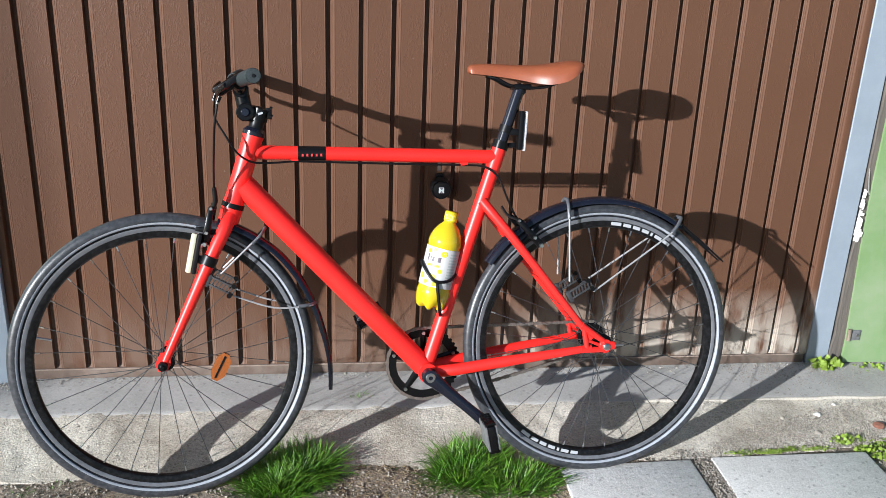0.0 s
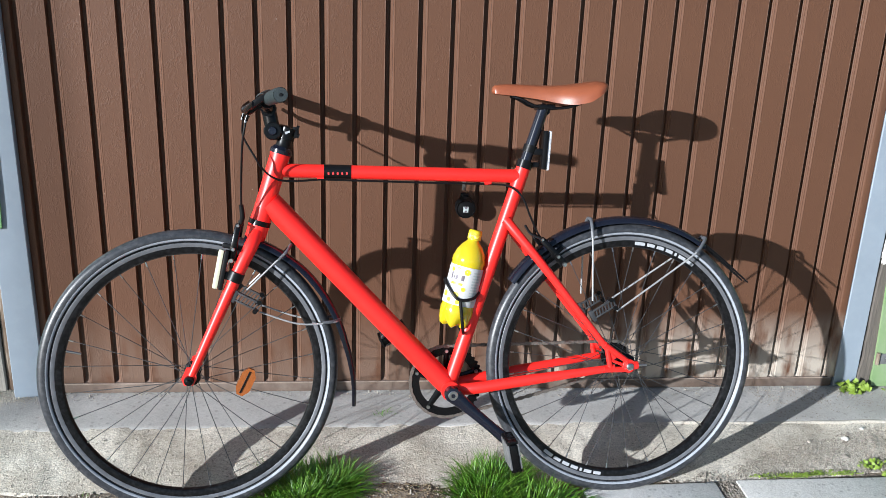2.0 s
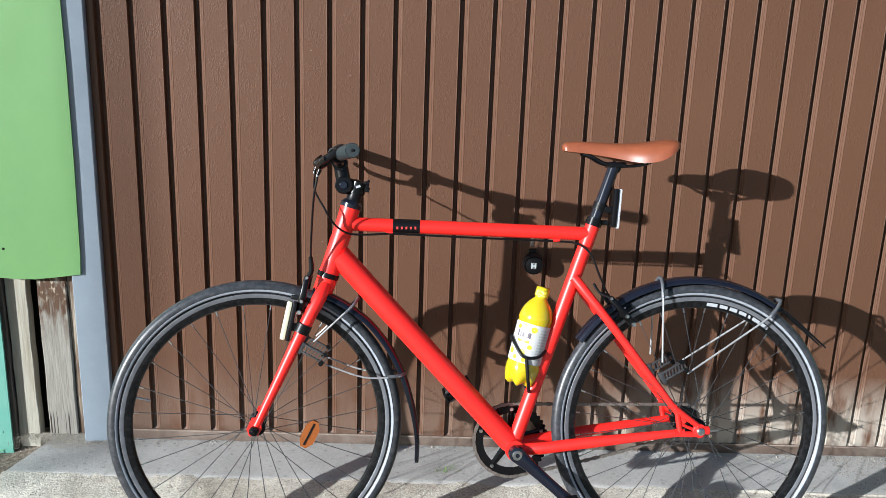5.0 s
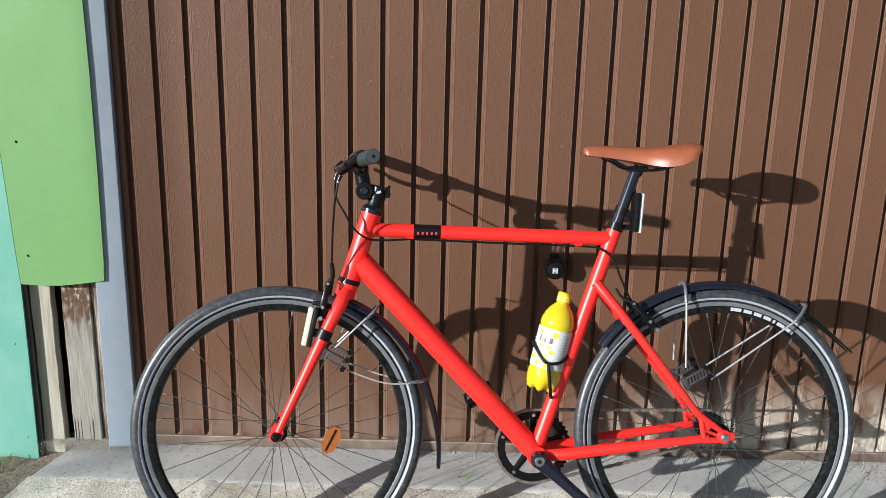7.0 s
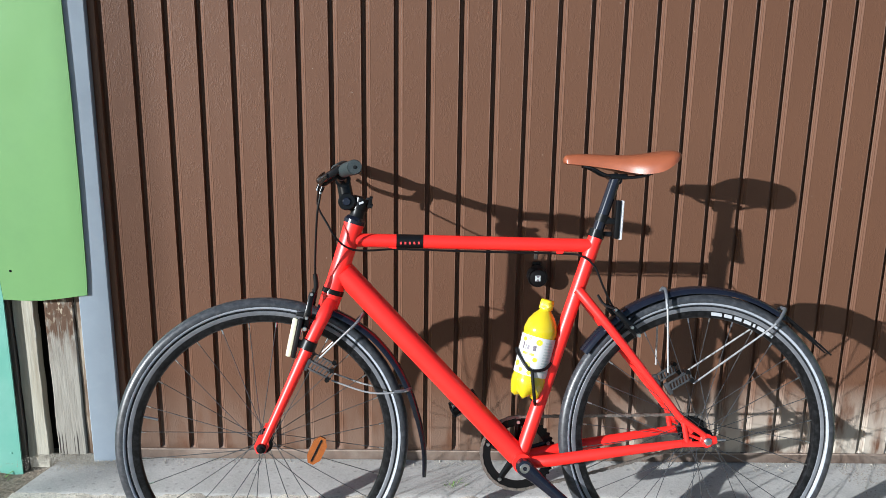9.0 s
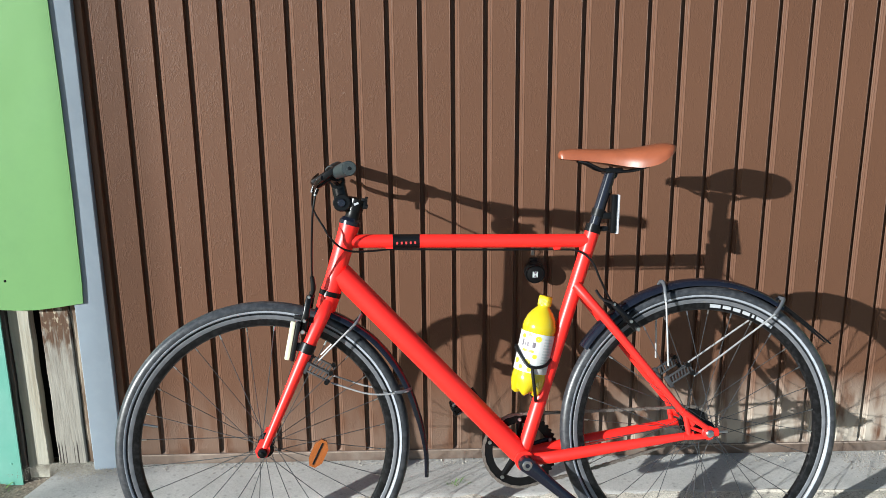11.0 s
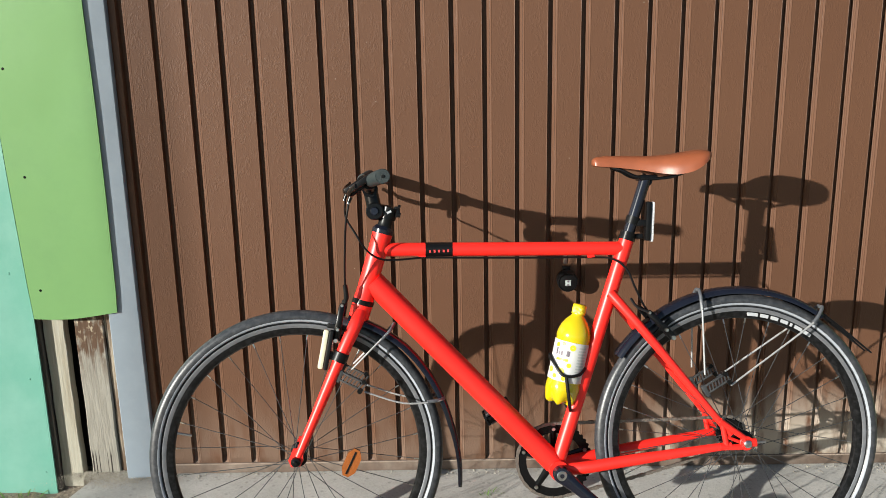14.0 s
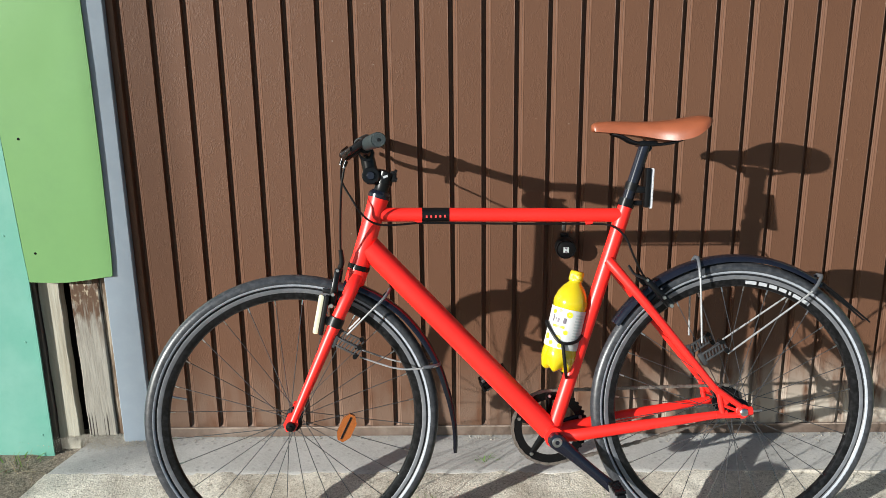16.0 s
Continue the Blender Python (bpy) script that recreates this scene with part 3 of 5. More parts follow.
def upright(name, x0, x1, y_front, depth, z0, z1, material, label, category, lean=0.0, wob=0.0, kind="structure", seed=0, skew=0.0):
    """A board or post with slightly uneven edges."""
    b = Build()
    n = 40
    rings = []
    for j in range(n + 1):
        z = z0 + (z1 - z0) * j / n
        e0 = wob * fbm(z * 3 + seed, 1.7, 4)
        e1 = wob * fbm(z * 3 + seed, 9.1, 4)
        s = lean * (z - z0)
        c = 0.002
        rings.append([(x0 + e0 + s, y_front + c, z), (x0 + e0 + s + c, y_front, z), (x1 + e1 + s - c, y_front + skew, z), (x1 + e1 + s, y_front + c + skew, z),
                      (x1 + e1 + s, y_front + depth, z), (x0 + e0 + s, y_front + depth, z)])
    vs = [p for r in rings for p in r]
    fs = [(j * 6 + k, j * 6 + (k + 1) % 6, (j + 1) * 6 + (k + 1) % 6, (j + 1) * 6 + k) for j in range(n) for k in range(6)]
    fs += [tuple(range(6)), tuple(n * 6 + k for k in range(6))]
    b.put(vs, fs)
    return tagged(part(name, b, material, sharp=30), label, category, kind=kind)


upright("door_jamb", -1.212, -1.132, -0.030, 0.10, SILL_Z - 0.002, 2.1, JAMB, "grey-blue painted steel door jamb", "door frame", skew=0.010)
upright("door_jamb", 1.2265, 1.298, -0.006, 0.10, SILL_Z - 0.002, 2.1, JAMB, "grey-blue painted door jamb, chipped at its edge", "door frame")
upright("timber_post", -1.325, -1.245, 0.004, 0.10, 0.020, 2.1, WOOD, "weathered grey timber post with peeling brown stain", "post", wob=0.003, seed=3)
upright("post_edge", -1.243, -1.220, 0.012, 0.09, 0.020, 2.1, BROWN_WOOD, "brown stained edge of the post, paint peeling", "post", wob=0.004, seed=21)
upright("timber_plank", -1.412, -1.354, 0.002, 0.03, 0.0, 2.1, PALE_WOOD, "pale weathered upright plank beside the post", "plank", wob=0.003, seed=8)
upright("edge_strip", -1.432, -1.416, -0.004, 0.03, -0.02, 2.1, DARK_WOOD, "thin dark weathered edging strip", "trim", wob=0.003, seed=5)
upright("timber_post", 1.303, 1.341, -0.008, 0.08, 0.030, 2.1, DARK_WOOD, "dark weathered post with flaking paint", "post", wob=0.008, seed=12)
# added black sheets: the gaps' deep shade is put into their colour
tagged(wall_piece("lining", (0.6, 0.02, 2.2), (-1.35, 0.13, 1.1), DARK, "near-black sheet standing in for shade behind the posts", "lining"))
tagged(wall_piece("lining", (0.4, 0.02, 2.2), (1.38, 0.13, 1.1), DARK, "near-black sheet standing in for shade behind the post", "lining"))
wall_piece("lintel", (3.4, 0.16, 0.5), (0, 0.06, 2.35), WALL, "plain rendered wall above the garage door", "wall")
wall_piece("wall_left", (2.6, 0.12, 2.6), (-2.95, 0.10, 1.28), WALL, "plain rendered wall beside the garage", "wall")
wall_piece("wall_right", (2.6, 0.12, 2.6), (2.90, 0.12, 1.28), WALL, "plain rendered wall beside the garage", "wall")


def panel_sheet(name, outline, y_front, thick, material, label, screws=(), bow=0.0, head=None):
    """A thin painted sheet with slightly bowed edges, and its screws."""
    b = Build()
    b.plate(outline, thick, lambda p, q, h: (p, y_front + thick / 2 + h + bow * fbm(p, q, 2), q))
    ob = tagged(part(name, b, material, sharp=20), label, "panel")
    for x, z in screws:
        s = Build()
        s.lathe([(0.0, -0.0015), (0.003, -0.0012), (0.0038, 0.0), (0.0038, 0.001)], (x, y_front, z), (0, 1, 0), 12)
        part("screw", s, head or BLACK_METAL, ob)
    return ob


green_out = [(-1.416, 0.530), (-1.36, 0.527), (-1.31, 0.528), (-1.26, 0.534), (-1.22, 0.540), (-1.186, 0.545), (-1.183, 0.60), (-1.180, 0.85), (-1.180, 1.1), (-1.184, 1.4), (-1.186, 2.05), (-1.455, 2.05), (-1.450, 1.6), (-1.443, 1.2), (-1.433, 0.9), (-1.421, 0.62)]
panel_sheet("green_panel", green_out, -0.034, 0.006, GREEN, "light green painted sheet panel with a curved lower edge",
            [(-1.388, 0.612), (-1.388, 0.925), (-1.406, 1.207)])
teal_out = [(-2.6, -0.03), (-1.423, -0.022), (-1.421, 0.30), (-1.421, 0.53), (-1.4265, 0.62), (-1.4385, 0.9), (-1.4485, 1.2), (-1.4555, 1.6), (-1.461, 2.1), (-2.6, 2.1)]
panel_sheet("teal_panel", teal_out, -0.026, 0.006, TEAL, "turquoise painted sheet panel, scuffed and sun-bleached",
            [(-1.472, 0.66), (-1.457, 0.35), (-1.449, 0.06)], head=TEAL)
right_out = [(1.343, 0.040), (2.7, 0.020), (2.7, 2.1), (1.322, 2.1), (1.322, 1.2), (1.322, 0.62), (1.327, 0.42), (1.338, 0.2), (1.341, 0.13)]
panel_sheet("green_door_panel", right_out, -0.016, 0.02, FADED_GREEN, "green painted panel beside the garage, faded near the ground", [])


latch = Build()
latch.box((0.030, 0.004, 0.034), (1.368, -0.018, 0.135), None, 0.001)
latch_ob = tagged(part("latch_plate", latch, PEDAL_GREY), "small rusty steel latch plate on the green panel", "latch")
latch = Build()
latch.tube([(1.345, -0.021, 0.118), (1.345, -0.021, 0.156)], 0.006, 12)
part("latch_barrel", latch, BROWN_WOOD, latch_ob)
latch = Build()
latch.lathe([(0.0, -0.003), (0.004, -0.002), (0.005, 0.0)], (1.374, -0.020, 0.135), (0, 1, 0), 12)
part("latch_screw", latch, STEEL, latch_ob)
flake_rng = random.Random(9)
flakes = Build()
for i in range(34):
    z = flake_rng.triangular(0.44, 0.60, 0.47)
    x = 1.3035 + flake_rng.uniform(-0.006, 0.010) * (0.61 - z) / 0.14
    w_, h_ = flake_rng.uniform(0.0015, 0.0060), flake_rng.uniform(0.004, 0.016)
    tilt = flake_rng.uniform(-0.009, 0.001)
    flakes.put([(x - w_, -0.0110, z - h_), (x + w_ * 0.6, -0.0115 + tilt, z - h_ * 0.7), (x + w_, -0.0120 + tilt, z + h_ * 0.6), (x - w_ * 0.4, -0.0110, z + h_)], [(0, 1, 2, 3)])
# one long strip has come loose and hangs in a curl
curl = bend([(1.303, -0.010, 0.668), (1.302, -0.018, 0.640), (1.306, -0.020, 0.610), (1.315, -0.016, 0.590)], 6)
for p, q in zip(curl[:-1], curl[1:]):
    flakes.put([p, q, q + Vector((0.004, 0.002, 0.001)), p + Vector((0.004, 0.002, 0.001))], [(0, 1, 2, 3)])
tagged(part("paint_flakes", flakes, FLAKE, smooth=False), "flaking whitish paint on the dark post", "paint", kind="stuff")


# ---------------------------------------------------------------- bicycle
R_WHEEL = 0.341
bike_x, bike_y, bike_z = Vector((0.99895, 0.04535, 0.00676)), Vector((-0.04438, 0.97759, -0.20579)), Vector((-0.01594, 0.20527, 0.97857))
axle = Vector((0.40733, -0.40900, 0.33370))
BIKE_M = Matrix((bike_x, bike_y, bike_z)).transposed().to_4x4()
BIKE_M.translation = axle - R_WHEEL * bike_z
bicycle = tagged(new("bicycle"), "red city bicycle with black mudguards leaning on the door", "bicycle")
bicycle.matrix_basis = BIKE_M


def bp(a, b, off=0.0):
    """Forward of the rear axle, above it, and towards the near side."""
    return Vector((-a, -off, b + R_WHEEL))


def bar(name, pts, radius, material, parent=bicycle, segs=16, label="", smooth_line=0, flat=1.0):
    p = [bp(*q) for q in pts]
    rad = radius
    if smooth_line:
        k = len(p)
        p = bend(p, smooth_line)
        if isinstance(radius, (list, tuple)):
            rad = [float(np.interp(i / (len(p) - 1) * (k - 1), range(k), radius)) for i in range(len(p))]
    return part(name, Build().tube(p, rad, segs, flat=flat), material, parent, label)


SIDE = (0, -1, 0)
# frame
bar("top_tube", [(0.822, 0.4755), (0.258, 0.4585)], 0.0162, RED, segs=28)
bar("seat_tube", [(0.2515, 0.483), (0.436, -0.060)], 0.0172, RED, segs=28)
bar("down_tube", [(0.852, 0.402), (0.440, -0.046)], [0.0275, 0.0255], RED, segs=32)
bar("head_tube", [(0.8245, 0.518), (0.832, 0.495), (0.869, 0.379), (0.8765, 0.356)], [0.0245, 0.0225, 0.0225, 0.0245], RED, segs=32)
bar("bottom_bracket", [(0.432, -0.056, 0.037), (0.432, -0.056, -0.037)], 0.0235, RED, segs=28)
for s, nm in ((1, "near"), (-1, "far")):
    bar("chainstay", [(0.425, -0.056, 0.020 * s), (0.375, -0.050, 0.036 * s), (0.25, -0.032, 0.048 * s), (0.035, -0.004, 0.064 * s)], [0.0135, 0.0145, 0.0135, 0.0085], RED, segs=18, smooth_line=5)
    bar("seatstay", [(0.297, 0.355, 0.012 * s), (0.265, 0.314, 0.030 * s), (0.21, 0.245, 0.045 * s), (0.035, 0.020, 0.063 * s)], [0.0125, 0.0115, 0.0105, 0.0075], RED, segs=18, smooth_line=5)
    drop = Build()
    for p0, p1, r0, r1 in (((0.062, 0.054), (0.004, 0.012), 0.0085, 0.0065), ((0.062, -0.007), (0.002, -0.009), 0.0080, 0.0065), ((0.056, 0.050), (0.046, -0.006), 0.0065, 0.0065), ((0.004, 0.0), (-0.022, 0.001), 0.0120, 0.0100), ((0.050, 0.018), (0.010, 0.001), 0.0035, 0.0040)):
        drop.tube([bp(*p0, 0.066 * s), bp(*p1, 0.066 * s)], [r0, r1], 12)
    drop.lathe([(0.0, 0.0045), (0.0150, 0.0045), (0.0165, 0.0030), (0.0165, -0.0030), (0.0150, -0.0045), (0.0, -0.0045)], bp(0.0, 0.0, 0.066 * s), SIDE, 28)
    part("dropout", drop, RED, bicycle)
    bolt = Build()
    bolt.lathe([(0.0, 0.010), (0.006, 0.010), (0.009, 0.008), (0.0095, 0.0), (0.0095, -0.004)], bp(0.0, 0.0, 0.070 * s), (0, -s, 0), 20)
    part("axle_nut", bolt, STEEL, bicycle, "steel axle nut")
bar("chain_tug", [(-0.016, 0.002, 0.070), (-0.044, 0.002, 0.070)], 0.0028, STEEL, segs=10)
# brand band kept as plain bars
bar("tube_band", [(0.727, 0.4726), (0.664, 0.4708)], 0.0166, BLACK, segs=28, label="black band with small red marks")
marks = Build()
for i in range(5):
    marks.box((0.0042, 0.0012, 0.0060), bp(0.7165 - i * 0.0105, 0.4685, 0.0164), Matrix.Rotation(radians(-8), 3, "X"))
part("band_mark", marks, RED_MARK, bicycle)
bar("headset_cup", [(0.875, 0.361), (0.8785, 0.350)], 0.0258, BLACK_METAL, segs=28)
bar("headset_cap", [(0.826, 0.514), (0.8235, 0.5225), (0.821, 0.530)], [0.0255, 0.0255, 0.019], BLACK_GLOSS, segs=28)
# fork
bar("fork_crown", [(0.877, 0.354), (0.889, 0.318), (0.897, 0.296)], [0.0245, 0.0235, 0.014], RED, segs=28)
for s in (1, -1):
    bar("fork_leg", [(0.884, 0.332, 0.012 * s), (0.897, 0.302, 0.034 * s), (0.932, 0.232, 0.044 * s), (1.036, 0.010, 0.053 * s)], [0.016, 0.0160, 0.0150, 0.0095], RED, segs=20, smooth_line=5)
    out = [(1.026, 0.030), (1.046, 0.030), (1.058, 0.004), (1.052, -0.012), (1.032, -0.012), (1.024, 0.002)]
    part("fork_tip", Build().plate(out, 0.008, lambda p, q, h, s=s: bp(p, q, 0.055 * s + h)), RED, bicycle, sharp=25)
    nut = Build()
    nut.lathe([(0.0, 0.014), (0.004, 0.014), (0.005, 0.009), (0.010, 0.008), (0.0115, 0.004), (0.0115, -0.004)], bp(1.041, 0.0, 0.060 * s), (0, -s, 0), 20)
    part("axle_nut", nut, BLACK_METAL, bicycle, "black axle nut")
# stem and bars
bar("steerer_spacer", [(0.8215, 0.527), (0.8195, 0.533), (0.817, 0.541), (0.814, 0.551)], [0.0185, 0.0165, 0.0165, 0.0175], BLACK, segs=24)
stem = bar("stem", [(0.8145, 0.547), (0.8065, 0.573)], 0.0205, BLACK_METAL, segs=28, label="black adjustable handlebar stem")
st = Build()
st.tube([bp(0.806, 0.5575), bp(0.841, 0.566)], [0.0205, 0.0185], 20)
st.tube([bp(0.841, 0.566, 0.0235), bp(0.841, 0.566, 0.021), bp(0.841, 0.566, -0.021), bp(0.841, 0.566, -0.0235)], [0.0180, 0.0205, 0.0205, 0.0180], 28)
st.tube([bp(0.841, 0.566), bp(0.850, 0.614)], [0.0170, 0.0165], 20)
st.tube([bp(0.850, 0.616, 0.026), bp(0.850, 0.616, -0.026)], 0.0175, 24)
part("stem_arm", st, BLACK_METAL, stem)
b = Build()
b.lathe([(0.0, 0.003), (0.008, 0.003), (0.010, 0.0), (0.010, -0.003)], bp(0.841, 0.566, 0.0245), SIDE, 20)
part("pivot_bolt", b, BLACK_GLOSS, stem)
b = Build()
for k in (0, 1):
    b.tube([bp(0.788, 0.556 + 0.018 * k, 0.012), bp(0.782, 0.554 + 0.018 * k, 0.012)], 0.0055, 10)
b.box((0.014, 0.024, 0.026), bp(0.790, 0.5625, 0.0), None, 0.004)
part("clamp_bolt", b, BLACK, stem)
b = Build()
b.box((0.011, 0.001, 0.005), bp(0.808, 0.563, 0.0207), Matrix.Rotation(radians(-20), 3, "Y"))
part("stem_mark", b, WHITE_MARK, stem)
bar_line = [(0.8125, 0.637, 0.284), (0.836, 0.634, 0.19), (0.852, 0.626, 0.10), (0.850, 0.617, 0.04), (0.850, 0.616, 0.0), (0.853, 0.619, -0.04), (0.866, 0.632, -0.10), (0.871, 0.646, -0.19), (0.864, 0.655, -0.280)]
handlebar = bar("handlebar", bar_line, 0.0115, BLACK_METAL, segs=16, smooth_line=6, label="black swept handlebar")
for s, shift, up in ((1, 0.0, 0.0), (-1, 0.045, 0.065)):
    bar("grip", [(0.840 + 0.8 * shift, 0.633 + up * 0.175, 0.175 * s), (0.833 + 0.85 * shift, 0.635 + up * 0.200, 0.20 * s), (0.821 + shift, 0.637 + up * 0.250, 0.250 * s), (0.8125 + 1.1 * shift, 0.638 + up * 0.281, 0.281 * s), (0.8115 + 1.1 * shift, 0.638 + up * 0.287, 0.287 * s)], [0.0140, 0.0147, 0.0154, 0.0156, 0.0136], GREY_RUBBER, handlebar, 24, "dark grey rubber grip", 4)
    b = Build()
    b.lathe([(0.0, 0.0012), (0.0030, 0.0012), (0.0040, -0.001)], bp(0.8112 + 1.1 * shift, 0.638 + up * 0.287, 0.2872 * s), (0, -s, 0), 14)
    part("grip_plug", b, BLACK, handlebar)
    lever = Build()
    lever.tube([bp(0.850 + 0.5 * shift, 0.628 + up * 0.120, 0.120 * s), bp(0.845 + 0.6 * shift, 0.630 + up * 0.150, 0.150 * s)], 0.0160, 18)
    lever.box((0.044, 0.032, 0.016), bp(0.872 + 0.6 * shift, 0.617 + up * 0.135, 0.135 * s), Matrix.Rotation(radians(-32), 3, "Y"), 0.004)
    part("lever_clamp", lever, BLACK, handlebar)
    bar("brake_lever", [(0.878 + 0.6 * shift, 0.613 + up * 0.125, 0.125 * s), (0.890 + 0.7 * shift, 0.606 + up * 0.165, 0.165 * s), (0.884 + 0.9 * shift, 0.610 + up * 0.215, 0.215 * s), (0.868 + shift, 0.621 + up * 0.262, 0.262 * s)], [0.007, 0.0065, 0.006, 0.005], BLACK_METAL, handlebar, 12, "black brake lever", 5, 0.55)
    bar("cable_adjuster", [(0.888 + 0.6 * shift, 0.600 + up * 0.128, 0.128 * s), (0.893 + 0.6 * shift, 0.588 + up * 0.128, 0.128 * s)], [0.0048, 0.0040], BLACK_METAL, handlebar, 12)
    bar("cable_ferrule", [(0.892 + 0.6 * shift, 0.590 + up * 0.128, 0.128 * s), (0.894 + 0.6 * shift, 0.584 + up * 0.128, 0.128 * s)], 0.0034, STEEL, handlebar, 10)
b = Build()
b.box((0.052, 0.046, 0.013), bp(0.862, 0.628, 0.172), Matrix.Rotation(radians(-32), 3, "Y"), 0.004)
part("shift_pod", b, BLACK, handlebar)
# cables
bar("brake_cable", [(0.893, 0.587, 0.128), (0.902, 0.54, 0.115), (0.910, 0.46, 0.075), (0.914, 0.398, 0.045)], 0.0025, BLACK, segs=8, smooth_line=6)
bar("cable_boot", [(0.914, 0.400, 0.045), (0.9125, 0.372, 0.040), (0.918, 0.352, 0.036)], [0.0052, 0.0060, 0.0035], BLACK, segs=12, smooth_line=4)
bar("brake_cable", [(0.918, 0.596, -0.128), (0.912, 0.556, -0.03), (0.885, 0.515, 0.045), (0.862, 0.478, 0.042), (0.832, 0.456, 0.030), (0.79, 0.452, 0.018), (0.735, 0.4545, 0.008)], 0.0025, BLACK, segs=8, smooth_line=6)
bar("brake_cable", [(0.735, 0.4545, 0.008), (0.5, 0.4455, 0.006), (0.34, 0.4405, 0.006), (0.292, 0.436, 0.016), (0.262, 0.412, 0.030), (0.243, 0.368, 0.032), (0.222, 0.325, 0.026), (0.205, 0.302, 0.018)], 0.0025, BLACK, segs=8, smooth_line=6)
for a in (0.735, 0.34):
    bar("cable_stop", [(a - 0.008, 0.4565 + (a - 0.735) * 0.033, 0.006), (a + 0.008, 0.4560 + (a - 0.735) * 0.033, 0.006)], 0.0042, RED, segs=12)


def rim_brake(a, b, tilt, noodle):
    """V-brake: two arms, pads, noodle and link wire."""
    br = Build()
    m = Matrix.Rotation(radians(tilt), 3, "Y")
    first = None
    for s in (1, -1):
        arm = Build()
        arm.tube(bend([bp(a, b, 0.040 * s) + m @ Vector((0, 0, -0.045)), bp(a, b, 0.046 * s), bp(a, b, 0.040 * s) + m @ Vector((0.0, 0, 0.040))], 4), [0.009] * 4 + [0.0075] * 4 + [0.006], 10, flat=0.6)
        ob = part("brake_arm", arm, BLACK_METAL, bicycle, "black rim brake arm")
        pad = Build()
        pad.box((0.056, 0.010, 0.011), bp(a, b, 0.018 * s) + m @ Vector((0, 0, -0.018)), m, 0.003)
        pad.tube([bp(a, b, 0.018 * s) + m @ Vector((0, 0, -0.018)), bp(a, b, 0.058 * s) + m @ Vector((0, 0, -0.018))], 0.0045, 10)
        part("brake_pad", pad, BLACK, ob)
        for rad, off, up in ((0.0045, 0.058, -0.018), (0.0058, 0.050, -0.045), (0.004, 0.046, 0.036)):
            nut = Build()
            nut.lathe([(0.0, 0.004), (0.8 * rad, 0.004), (rad, 0.0), (rad, -0.004)], bp(a, b, off * s) + m @ Vector((0, 0, up)), (0, -s, 0), 12)
            part("brake_bolt", nut, STEEL, ob, "steel bolt")
    wire = Build()
    wire.tube([bp(a, b, 0.044) + m @ Vector((0, 0, 0.038)), bp(a, b, -0.044) + m @ Vector((0, 0, 0.038))], 0.002, 8)
    if noodle:
        wire.tube(bend([bp(a, b, 0.044) + m @ Vector((0, 0, 0.038)), bp(a, b, 0.030) + m @ Vector((-0.01, 0, 0.062)), bp(a, b, 0.02) + m @ Vector((-0.006, 0, 0.085))], 5), 0.0032, 8)
    part("brake_wire", wire, BLACK, bicycle)


rim_brake(0.930, 0.318, 12, False)
rim_brake(0.190, 0.283, -42, True)


